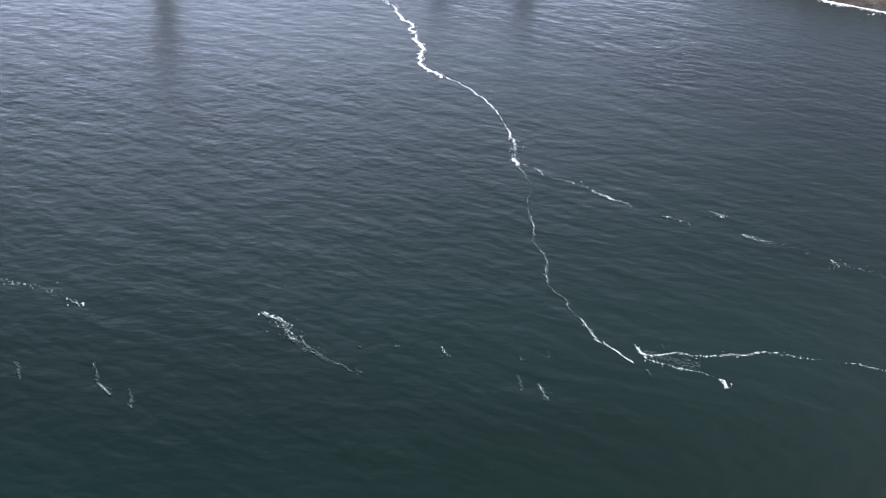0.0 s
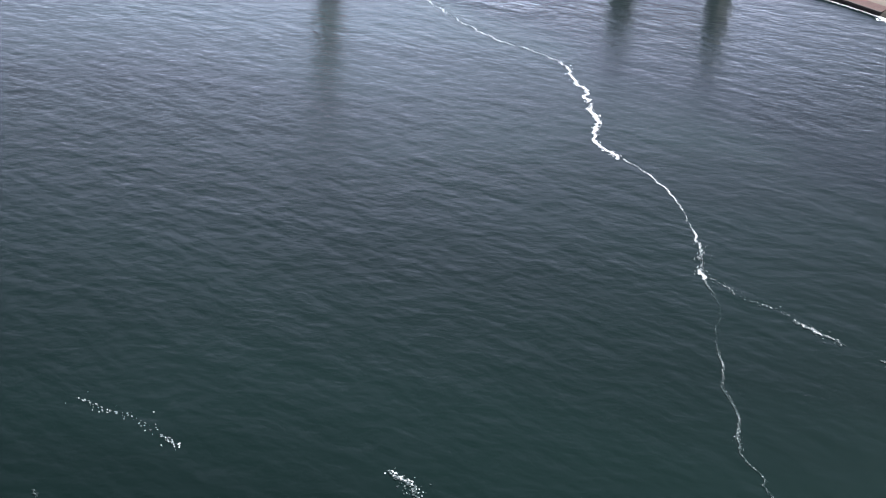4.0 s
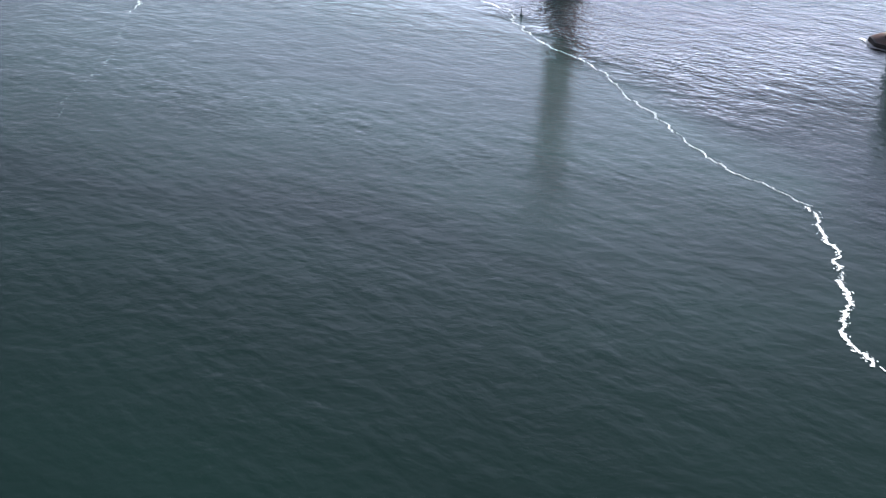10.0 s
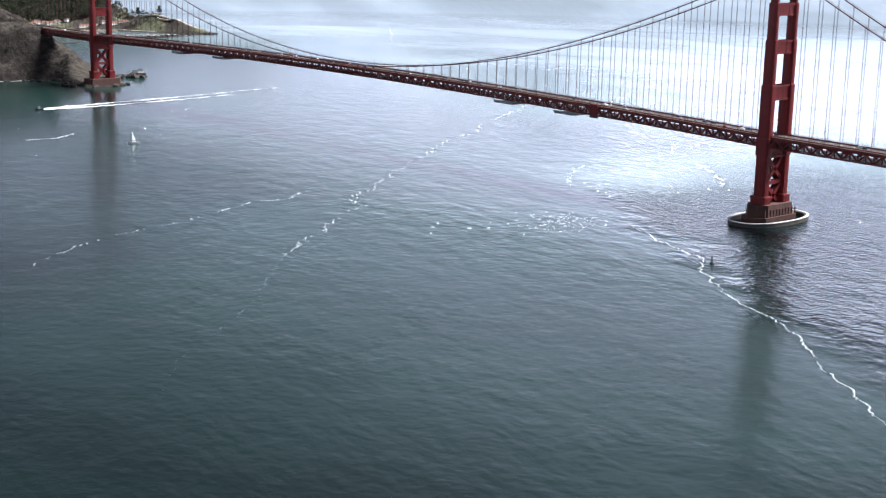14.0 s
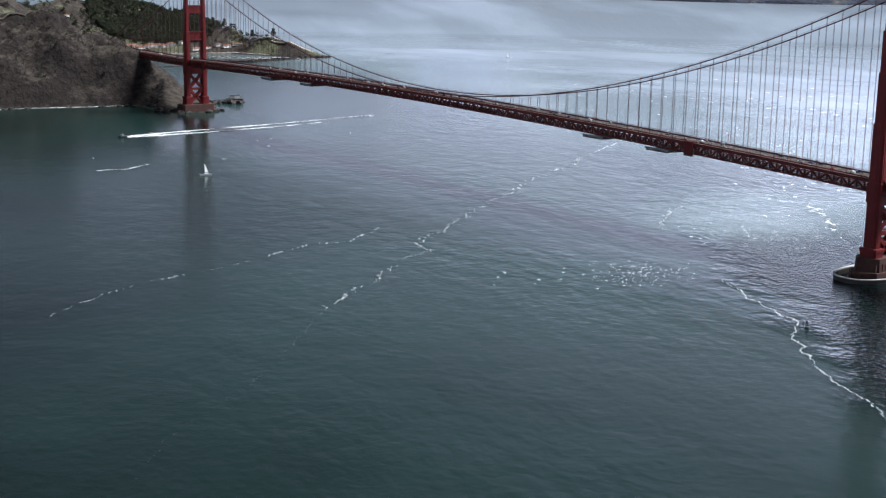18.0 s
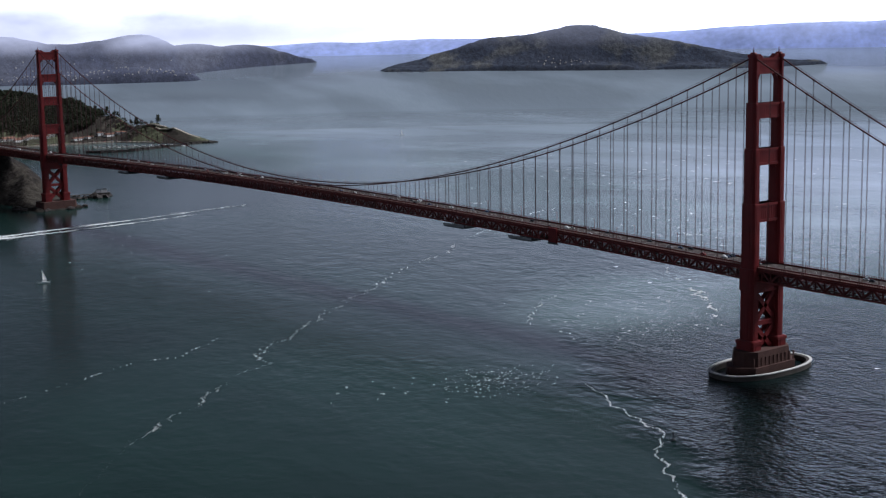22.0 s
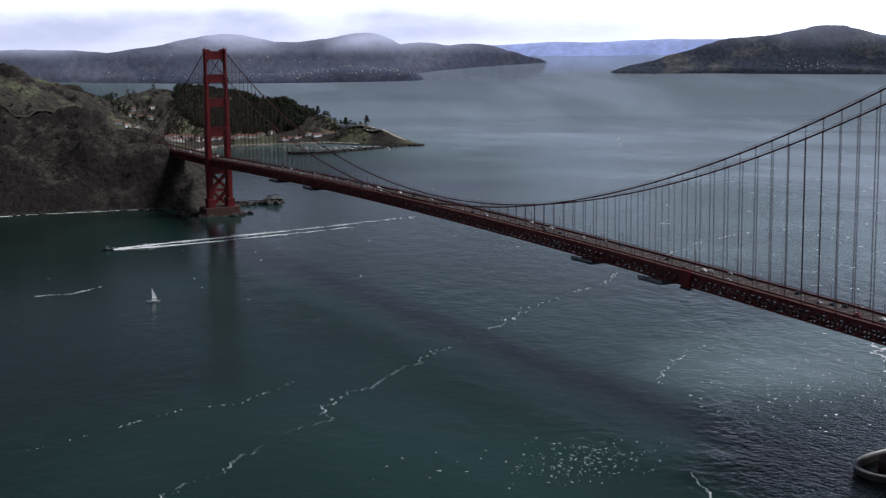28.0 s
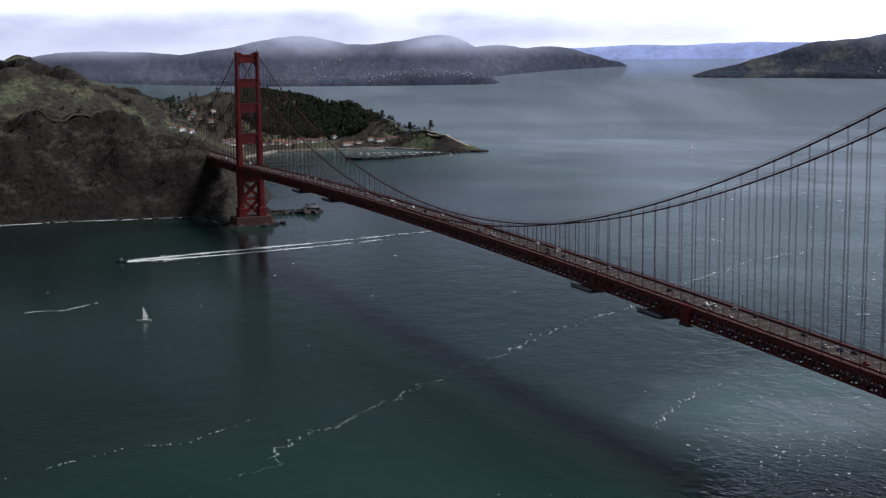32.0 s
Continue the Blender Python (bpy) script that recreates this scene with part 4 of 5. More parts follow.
def traveller(y):
    """Hanging maintenance platform below the truss."""
    t = thing("maintenance_platform", "dark hanging maintenance platform slung under the bridge truss", "platform", (0, y, chord_low(y)), "platforms under the deck")
    g = Geo()
    g.box((-2, 0, -3.0), (33, 30, 0.9), 2.0)
    part("floor", g, M_DARK, t)
    post, bar = Geo(), Geo()
    post.box((0, 0, -1.85), (0.25, 0.25, 1.4))
    bar.beam((0, 0, -2.55), (0, 0, 0.2), 0.3)
    post_mesh, bar_mesh = post.mesh("rail_post", M_DARK), bar.mesh("hanger_bar", M_DARK)
    for x in np.linspace(-17, 13, 7):
        for k in (-14.8, 14.8):
            part("rail_post", post_mesh, None, t, m=pose(float(x), k, 0))
    for x in (-13.9, 13.9):
        for k in (-11, 0, 11):
            part("hanger_bar", bar_mesh, None, t, m=pose(x, k, 0))
    g = Geo()
    g.box((-17.6, 0, -1.4), (0.2, 30, 2.0))
    part("side_panel", g, M_GREY, t)


work_box(206)
work_box(-145)
work_box(1218, "pale red work platform fixed to the truss near the far tower")
for y in (245, 335, 905, 1015):
    traveller(y)


def car(kind, paint, label):
    t = thing("car" if kind != "truck" else "truck", label, "car" if kind != "truck" else "truck", group="vehicles on the bridge")
    L, W, H = {"car": (4.6, 1.85, 0.75), "van": (5.0, 1.95, 1.1), "truck": (9.0, 2.5, 1.2)}[kind]
    g = Geo()
    g.box((0, 0, 0.35 + H / 2), (W, L, H), 0.3, 0.97)
    part("body", g, paint, t)
    g = Geo()
    if kind == "truck":
        g.box((0, -1.2, 2.5), (2.45, 6.4, 2.2), 0.1)
        part("cargo_box", g, M_WHITE, t)
        g = Geo()
        g.box((0, 3.4, 2.1), (2.3, 1.8, 1.3), 0.3, 0.85)
    else:
        g.box((0, -0.3, 0.35 + H + 0.32), (W * 0.92, L * 0.55, 0.64), 0.35, 0.8)
    part("cabin", g, paint if kind == "van" else M_GLASSDARK, t)
    if kind != "truck":
        g = Geo()
        g.box((0, -0.3, 0.35 + H + 0.67), (W * 0.72, L * 0.42, 0.06), 0.2)
        part("roof", g, paint, t)
    wheel = Geo()
    wheel.tube([(-0.12, 0, 0), (0.12, 0, 0)], 0.34, 10)
    wm = wheel.mesh("wheel", M_TYRE)
    for x in (-1, 1):
        for y in (-1, 1):
            part("wheel", wm, None, t, m=pose(x * (W / 2 - 0.1), y * L * 0.31, 0.34))
    return t


MODELS = [car("car", M_WHITE, "small white car driving on the bridge roadway"), car("car", M_SILVER, "silver car driving on the bridge roadway"), car("car", M_DARK, "black car driving on the bridge roadway"),
          car("car", M_CARBLUE, "dark blue car driving on the bridge roadway"), car("car", M_CARRED, "red car driving on the bridge roadway"), car("van", M_WHITE, "white van driving on the bridge roadway"), car("truck", M_WHITE, "white box truck driving on the bridge roadway")]
rng = random.Random(12)
lanes = [(-7.7, 1), (-4.6, 1), (-1.6, 1), (1.6, 0), (4.6, 0), (7.7, 0)]
taken = []
for k in range(96):
    x, back = lanes[rng.randrange(6)]
    y = rng.uniform(-300, 1560)
    if any(abs(y - b) < 14 and a == x for a, b in taken):
        continue
    taken.append((x, y))
    model = MODELS[rng.choice([0, 0, 0, 1, 1, 1, 2, 2, 2, 3, 3, 4, 5])] if len(taken) > len(MODELS) else MODELS[len(taken) - 1]
    grade = math.degrees(math.atan(road_z(y + 1) - road_z(y))) if back == 0 else -math.degrees(math.atan(road_z(y + 1) - road_z(y)))
    m = pose(x, y, road_z(y) + 0.01, 0, 0, 180 * back) @ pose(0, 0, 0, grade)
    if len(taken) <= len(MODELS):
        model.matrix_basis = m
    else:
        copy_thing(model, m)

# ---- south shore: pylon, brick fort, sea wall, rocks ----
def box_thing(name, label, category, pieces, kind=""):
    t = thing(name, label, category, kind=kind)
    for pname, c, s, bevel, mat in pieces:
        g = Geo()
        g.box(c, s, bevel)
        part(pname, g, mat, t)
    return t


for y in (-352, -452):
    t = thing("bridge_pylon", "tall stepped concrete pylon of the bridge approach", "pylon", (0, y, 0), "approach pylons")
    for s in (-1, 1):
        g = Geo()
        g.box((s * 15, 0, 34), (9, 15, 62), 1.2, 0.94)
        g.box((s * 15, 0, 80), (7.5, 12, 32), 1.0, 0.95)
        for k in (-1, 0, 1):
            g.box((s * (15 + 4.4), k * 3.6, 34), (0.6, 1.6, 58))
        part("shaft", g, M_CONCRETE, t)
    g = Geo()
    g.box((0, 0, 58), (24, 10, 9))
    g.box((0, 0, 22), (24, 10, 7))
    part("cross_wall", g, M_CONCRETE, t)
    g = Geo()
    g.box((0, 0, 3.5), (44, 21, 7), 1.5)
    part("footing", g, M_PIER, t)

WALL_LINE = [(-20, -328), (-43, -343), (-49, -374), (-60, -412), (-75, -452), (-80, -478), (-88, -510), (-97, -558), (-120, -600), (-144, -634)]


def sea_wall():
    t = thing("sea_wall", "dark granite sea wall along the shore", "sea wall")
    g, walk_top, apron = Geo(), Geo(), Geo()
    for (ax, ay), (bx, by) in zip(WALL_LINE, WALL_LINE[1:]):
        d = Vector((bx - ax, by - ay, 0)).normalized()
        nrm = Vector((-d.y, d.x, 0)) * -1
        if nrm.x < 0:
            nrm = -nrm
        n = max(2, int(math.hypot(bx - ax, by - ay) / 6))
        for i in range(n):
            p = Vector((ax, ay, 0)).lerp(Vector((bx, by, 0)), (i + 0.5) / n)
            q = math.hypot(bx - ax, by - ay) / n
            for row in range(3):
                g.beam(p - d * (q / 2 - 0.06) + Vector((0, 0, 0.6 + row * 1.25)) + nrm * (0.35 * row), p + d * (q / 2 - 0.06) + Vector((0, 0, 0.6 + row * 1.25)) + nrm * (0.35 * row), 2.2, 1.2)
        apron.add([(ax, ay, 3.6), (bx, by, 3.6), (bx + 20, by - 3, 4.3), (ax + 20, ay - 3, 4.3), (ax, ay, -2), (bx, by, -2), (bx + 20, by - 3, -2), (ax + 20, ay - 3, -2)], [(3, 2, 1, 0), (0, 1, 5, 4), (4, 5, 6, 7), (2, 3, 7, 6), (1, 2, 6, 5), (3, 0, 4, 7)])
        walk_top.add([(ax + 20, ay - 3, 3.9), (bx + 20, by - 3, 3.9), (bx + 46, by - 6, 4.0), (ax + 46, ay - 6, 4.0), (ax + 20, ay - 3, -2), (bx + 20, by - 3, -2), (bx + 46, by - 6, -2), (ax + 46, ay - 6, -2)],
                     [(3, 2, 1, 0), (0, 1, 5, 4), (4, 5, 6, 7), (2, 3, 7, 6), (1, 2, 6, 5), (3, 0, 4, 7)])
    part("stone_courses", g, M_ROCK, t, kind="stuff")
    part("apron", apron, M_PIER, t, "dark stained stone apron")
    part("promenade", walk_top, M_SAND, t, "pale paved strip")


sea_wall()


def brick_fort():
    t = thing("brick_fort", "large red brick harbour fort with rows of arched openings", "fort", (-16, -404, 3.9), turn=12)
    g = Geo()
    g.box((0, 0, 7), (44, 68, 14), 3.0)
    part("wall", g, M_BRICK, t)
    g = Geo()
    g.box((0, 0, 14.6), (45.4, 69.4, 1.2), 3.2)
    part("parapet", g, M_PIER, t)
    for row in range(3):
        for k in range(9):
            g = Geo()
            y = -28 + k * 7
            g.box((-22.02, y, 2.6 + row * 4.2), (0.3, 1.6, 1.8))
            g.tube([(-22.16, y, 3.5 + row * 4.2), (-21.9, y, 3.5 + row * 4.2)], 0.8, 12)
            part("opening", g, M_DARK, t)


brick_fort()


def shore_bank():
    """The shore south of the wall: a low bank rising inland."""
    line = [(-1200, -2600), (-800, -1700), (-430, -1100), (-292, -890), (-264, -812), (-236, -740), (-200, -690), (-150, -640), (-110, -580), (-70, -480), (-40, -420), (-10, -380), (80, -360), (300, -420), (900, -500), (1600, -700), (1600, -2600)]
    x, y = np.meshgrid(np.arange(-1200, 1500, 12.0), np.arange(-2400, -330, 12.0))
    d = inside_distance(x, y, line)
    z = np.where(d > 0, np.minimum(1.0 + d * 0.35 * (1 + 0.6 * fbm(x, y, 50, 4, 2)), 40 + 20 * fbm(x, y, 200, 4, 4)), d * 0.6)
    z = np.where((y > -640) & (d > 0), np.minimum(z, 3.2), z)
    z = np.where((np.abs(x) < 60) & (y > -470), np.minimum(z, 3.0), z)
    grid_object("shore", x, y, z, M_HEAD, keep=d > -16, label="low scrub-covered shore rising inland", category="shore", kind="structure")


shore_bank()


def rock(name_seed, at, size, label, group=""):
    """A broken boulder."""
    r = random.Random(name_seed)
    bm = bmesh.new()
    bmesh.ops.create_icosphere(bm, subdivisions=2, radius=1)
    for v in bm.verts:
        n = noise.fractal(v.co * 1.3 + Vector((name_seed, 0, 0)), 0.9, 2.0, 3)
        v.co = v.co * (1 + 0.35 * n)
        v.co.x *= size * r.uniform(0.9, 1.4)
        v.co.y *= size * 0.9
        v.co.z *= size * 0.62
    me = bpy.data.meshes.new("rock")
    bm.to_mesh(me)
    bm.free()
    me.materials.append(M_ROCK)
    ob = new("rock", me)
    ob.matrix_basis = pose(*at, 0, 0, r.uniform(0, 360))
    return tagged(ob, label, "rock", group)


for k in range(34):
    r = random.Random(100 + k)
    u = r.random()
    x, y = -166 - u * 58 + r.uniform(-14, 3), -648 - u * 62 + r.uniform(-5, 6)
    rock(k, (x, y, 0.25), r.uniform(0.9, 3.2), "dark wet boulder in the surf by the shore", "shore rocks")
for k in range(46):
    r = random.Random(300 + k)
    x = r.uniform(-520, -40)
    y = float(np.interp(x, [-500, -305, -226, -158, -60, -30], [1405, 1440, 1436, 1424, 1398, 1350])) - r.uniform(-3, 7)
    rock(60 + k, (x, y, 0.4), r.uniform(1.5, 4.5), "dark boulder at the foot of the cliff", "cliff foot rocks")
for k, (x, y, s) in enumerate([(48, 1366, 6), (58, 1374, 7), (66, 1373, 7), (75, 1371, 6), (84, 1370, 6), (92, 1368, 7), (100, 1362, 9), (112, 1366, 10), (122, 1378, 9), (-44, 1290, 6), (-46, 1312, 8), (42, 1276, 5), (-20, 1264, 5), (14, 1262, 6), (108, 1382, 9), (732, 2158, 9), (744, 2164, 7), (720, 2166, 8)]):
    rock(130 + k, (x, y, 0.8), s, "dark rock outcrop at the water's edge", "point rocks")


# ---- foam on the water ----
def foam(name, line, width, density, label, mat=None, jag=1.6, gap=0.0, seed=0, size=(0.35, 1.3), z=0.30):
    """A drift line of foam: a ragged string of irregular flecks."""
    r = random.Random(seed)
    g = Geo()
    pts = [Vector((x, y, 0)) for x, y in line]
    run = 0.0
    for a, b in zip(pts, pts[1:]):
        d = b - a
        n = max(1, int(d.length * density))
        side = Vector((-d.y, d.x, 0)).normalized()
        for i in range(n):
            t = (i + r.random()) / n
            s = run + t * d.length
            fade = 0.5 + 0.5 * noise.noise(Vector((s * 0.045, seed * 3.1, 0))) * 1.6
            if r.random() > max(0.12, min(1.0, 1 - gap + (fade - 0.5) * 1.2 * (1 if gap else 0))):
                continue
            w = width * (0.45 + 0.9 * abs(noise.noise(Vector((s * 0.03, seed * 1.7, 4.0)))) * 1.8)
            wander = jag * noise.fractal(Vector((s * 0.06, seed * 2.3, 0)), 0.8, 2.0, 4) * 1.6
            wander += jag * 0.30 * noise.fractal(Vector((s * 0.42, seed * 5.3, 2.0)), 0.7, 2.0, 3)
            p = a + d * t + side * (wander + r.gauss(0, 1) * w * (1.3 if r.random() < 0.25 else 0.42))
            e = (size[0] + (size[1] - size[0]) * r.random() ** 1.7) * (0.8 + 0.5 * fade)
            turn = math.atan2(d.y, d.x) + r.gauss(0, 0.8)
            ring = []
            for k in range(6):
                q = e * r.uniform(0.55, 1.2)
                u, v = q * math.cos(k * math.pi / 3) * 1.7, q * math.sin(k * math.pi / 3) * 0.75
                ring.append((p.x + u * math.cos(turn) - v * math.sin(turn), p.y + u * math.sin(turn) + v * math.cos(turn), z + 0.05 * r.random()))
            g.add(ring, [tuple(range(6))])
        run += d.length
    return tagged(part(name, g, mat or M_FOAM), label, "foam", "foam on the water", "stuff")


LINE_A = [(-122, 55), (-136, 26), (-152, -4), (-164, -42), (-176, -72), (-200, -84), (-220, -111), (-240, -136), (-262, -176), (-278, -214), (-304, -254), (-323, -273), (-347, -302), (-373, -337), (-396, -369), (-429, -412), (-441, -438), (-449, -462), (-461, -488)]
LINE_A2 = [(-461, -488), (-491, -511), (-516, -529), (-533, -536), (-567, -560), (-588, -566), (-614, -581), (-626, -600)]
LINE_A3 = [(-627, -600), (-639, -618), (-658, -638), (-691, -661), (-720, -676), (-755, -691)]
LINE_A4 = [(-755, -691), (-782, -708), (-811, -717), (-826, -722), (-837, -727), (-856, -734), (-868, -742), (-876, -747), (-889, -750), (-902, -758), (-911, -766), (-915, -767), (-924, -777)]
LINE_A5 = [(-924, -777), (-934, -784), (-940, -788), (-943, -794), (-947, -799), (-952, -806)]
foam("foam_line", LINE_A[:9], 0.45, 3.6, "thin broken end of a drifting foam line", seed=13, gap=0.35, size=(0.12, 0.42), jag=2.4)
foam("foam_line", LINE_A[8:], 0.35, 4.0, "long thin white foam line drifting on the dark water", seed=1, gap=0.25, size=(0.10, 0.34), jag=2.4)
foam("foam_line", LINE_A2, 0.95, 7.0, "thick bright part of a drifting foam line", seed=2, size=(0.14, 0.62), jag=2.6, gap=0.15)
foam("foam_line", LINE_A3[:5], 0.35, 4.5, "thin white foam line on the dark water", seed=3, jag=1.2, size=(0.11, 0.30), gap=0.1)
foam("foam_line", LINE_A3[4:], 2.0, 4.0, "frayed part of a thin foam line", seed=16, jag=1.6, size=(0.08, 0.26), gap=0.25)
foam("foam_line", [(-752, -688), (-757, -692), (-761, -694)], 2.2, 16.0, "ragged clot of foam where two lines meet", seed=17, jag=0.6, size=(0.08, 0.30))
foam("foam_line", LINE_A4, 0.30, 5.5, "thin winding foam line on dark green water", M_FOAM_THIN, seed=4, jag=1.0, size=(0.09, 0.24), gap=0.1)
foam("foam_line", LINE_A4, 0.5, 1.8, "white flecks strung along a thin foam line", seed=4, jag=1.0, size=(0.06, 0.20), gap=0.3)
foam("foam_line", LINE_A5, 0.55, 5.0, "thin bright end of a winding foam line", seed=10, jag=0.5, size=(0.08, 0.22))
foam("foam_line", [(-937, -802), (-942, -806), (-946, -810), (-947, -813), (-948, -817), (-950, -823), (-948, -830), (-949, -836), (-950, -840)], 0.8, 5.0, "ragged lower branch of foam", seed=6, jag=0.7, size=(0.08, 0.26), gap=0.3)
foam("foam_line", [(-942, -806), (-944, -811), (-941, -815), (-936, -820), (-936, -826), (-934, -830), (-929, -838), (-926, -844), (-921, -850), (-917, -862), (-916, -872), (-914, -888), (-913, -912), (-909, -948)], 0.7, 5.0, "bright ragged foam line branching off", seed=5, jag=1.1, size=(0.07, 0.26), gap=0.2)
foam("foam_line", [(-941, -807), (-944, -816), (-943, -830)], 3.4, 14.0, "loose flecks between two branches of foam", M_FOAM_THIN, seed=11, jag=0.5, size=(0.10, 0.30), gap=0.1)
foam("foam_line", [(-950, -839), (-952, -841), (-956, -843)], 1.5, 11.0, "ragged clot of foam", seed=12, jag=0.4, size=(0.08, 0.26))
for k, (line, dense) in enumerate([([(-755, -691), (-762, -705), (-771, -720), (-777, -741)], 1.5), ([(-777, -741), (-782, -746), (-788, -760), (-792, -763)], 3.2), ([(-794, -781), (-796, -786), (-795, -791), (-801, -795)], 6.0), ([(-777, -800), (-784, -806)], 4.0), ([(-800, -820), (-802, -826), (-804, -832), (-806, -842), (-810, -852)], 5.0), ([(-814, -862), (-816, -872), (-819, -888)], 2.5)]):
    foam("foam_streak", line, 2.6, dense * 1.6, "faint wisps round a broken foam streak", M_FOAM_THIN, seed=90 + k, gap=0.3, size=(0.14, 0.45), jag=1.8)
    foam("foam_streak", line, 2.0, dense * 1.0, "broken faint foam streak", seed=90 + k, gap=0.4, size=(0.09, 0.32), jag=1.8)
foam("foam_streak", [(-978, -659), (-980, -664), (-981, -670)], 2.8, 4.5, "bright ragged head of a foam streak", seed=8, gap=0.3, jag=0.8, size=(0.09, 0.30))
foam("foam_streak", [(-978, -659), (-981, -670), (-985, -674), (-990, -678), (-993, -682), (-998, -690), (-1003, -703), (-1006, -716)], 1.8, 6.0, "faint wisps along a foam streak", M_FOAM_THIN, seed=18, gap=0.25, jag=1.0, size=(0.12, 0.40))
foam("foam_streak", [(-981, -670), (-985, -674), (-990, -678), (-993, -682)], 2.0, 4.0, "short foam streak", seed=14, gap=0.3, jag=0.8, size=(0.08, 0.26))
foam("foam_streak", [(-990, -682), (-998, -690), (-1003, -703), (-1004, -710)], 0.7, 4.5, "faint tail of a foam streak", seed=15, gap=0.5, jag=0.9, size=(0.06, 0.18))
foam("foam_streak", [(-998, -542), (-1000, -551), (-1000, -561), (-999, -566), (-1000, -573), (-1001, -580), (-1004, -587), (-1006, -594)], 2.6, 3.6, "broken foam streak", seed=9, gap=0.5, jag=1.0, size=(0.08, 0.26))
bits = [((-1051, -572), (-1055, -579)), ((-1056, -599), (-1066, -608)), ((-1043, -625), (-1055, -634)), ((-1055, -634), (-1061, -644)), ((-986, -705), (-989, -708)), ((-982, -718), (-982, -721)), ((-974, -734), (-979, -741)), ((-958, -773), (-963, -777)), ((-967, -766), (-970, -767)), ((-982, -769), (-994, -775)), ((-955, -812), (-960, -815)), ((-1055, -647), (-1066, -655)), ((-985, -778), (-995, -785))]
for k, (a, b) in enumerate(bits):
    foam("foam_fleck", [a, b], 1.0, 5.0, "small faint wisp of foam on the water", M_FOAM_THIN, seed=20 + k, jag=0.8, size=(0.10, 0.32), gap=0.3)
    if k % 3 == 0:
        foam("foam_fleck", [a, b], 1.0, 1.6, "few white flecks of foam on the water", seed=20 + k, jag=0.8, size=(0.06, 0.20), gap=0.3)
foam("foam_line", [(-608, 207), (-578, 231), (-542, 255), (-512, 268), (-480, 278), (-433, 288), (-335, 330), (-301, 323), (-266, 349), (-264, 347), (-245, 363)], 0.9, 1.3, "broken white foam streaks in a loose row", seed=40, gap=0.93, size=(0.20, 0.65))
foam("foam_line", [(-670, -99), (-637, -56), (-593, -21), (-563, -1), (-519, 41), (-484, 78), (-434, 134)], 0.8, 0.9, "faint broken foam line", M_FOAM_THIN, seed=41, gap=0.75, size=(0.2, 0.55))
foam("foam_line", [(-434, 134), (-389, 167), (-335, 206), (-292, 242), (-262, 254), (-253, 281), (-238, 297), (-185, 338), (-125, 385), (-61, 429), (-9, 464)], 0.8, 2.6, "winding white foam line on the water", seed=42, gap=0.52, size=(0.12, 0.42), jag=5)
foam("foam_line", [(-9, 464), (50, 515), (106, 546), (153, 569), (217, 624), (359, 708), (423, 750), (506, 768)], 1.6, 1.6, "winding white foam line running under the bridge", seed=43, gap=0.66, size=(0.22, 0.70), jag=6)
foam("foam_line", [(-25, 227), (7, 257), (52, 293), (79, 311)], 1.2, 1.6, "short white foam streak near the bridge", seed=44, gap=0.66, size=(0.25, 0.7), jag=4)
foam("foam_line", [(205, 243), (160, 196), (116, 141)], 1.4, 1.6, "short white foam streak beyond the bridge", seed=45, gap=0.45, size=(0.4, 1.1), jag=6)
foam("foam_line", [(-345, 798), (-309, 793), (-276, 816)], 1.0, 1.6, "thin foam streak near the sailing boat", seed=46, gap=0.4, size=(0.35, 1.0))


def whitecaps(name, corners, count, size, label, seed, mat=None):
    """Scattered small breaking crests over a patch."""
    r = random.Random(seed)
    g = Geo()
    a, b, c, d = (Vector((*p, 0)) for p in corners)
    for _ in range(count):
        u, v = min(max(r.gauss(0.5, 0.24), 0), 1), min(max(r.gauss(0.5, 0.24), 0), 1)
        p = a.lerp(b, u).lerp(d.lerp(c, u), v)
        e, turn = size[0] + (size[1] - size[0]) * r.random() ** 2, radians(-38) + r.gauss(0, 0.3)
        for piece in range(r.randrange(1, 4)):
            q = p + Vector((r.gauss(0, 1.2 * e), r.gauss(0, 1.2 * e), 0))
            ring = []
            for k in range(6):
                rr = e * r.uniform(0.5, 1.2)
                x, y = rr * math.cos(k * math.pi / 3) * 2.2, rr * math.sin(k * math.pi / 3) * 0.7
                ring.append((q.x + x * math.cos(turn) - y * math.sin(turn), q.y + x * math.sin(turn) + y * math.cos(turn), 0.32 + 0.05 * r.random()))
            g.add(ring, [tuple(range(6))])
    return tagged(part(name, g, mat or M_FOAM), label, "whitecaps", "foam on the water", "stuff")


whitecaps("whitecaps", [(-240, 85), (-155, 55), (-100, 105), (-160, 160)], 340, (0.10, 0.42), "patch of small breaking crests off the bridge tower", 60)
whitecaps("whitecaps", [(-330, 120), (-200, 60), (-120, 150), (-230, 220)], 14, (0.25, 0.6), "scattered small breaking crests", 61)
whitecaps("whitecaps", [(100, 120), (420, 300), (900, 900), (250, 520)], 90, (0.5, 1.3), "scattered whitecaps beyond the bridge", 62)
whitecaps("whitecaps", [(300, 380), (1500, 700), (1800, 1700), (600, 1300)], 110, (0.8, 2.2), "far scattered whitecaps on the bay", 63)
whitecaps("whitecaps", [(-60, 90), (90, 60), (190, 270), (20, 310)], 150, (0.18, 0.55), "small breaking crests in the pale boil by the span", 66)
whitecaps("whitecaps", [(-420, 500), (100, 600), (500, 1200), (-250, 1330)], 34, (0.2, 0.65), "sparse whitecaps in the strait", 64)
whitecaps("whitecaps", [(60, -260), (400, -200), (500, 150), (60, 60)], 45, (0.4, 1.1), "scattered whitecaps behind the tower", 65)
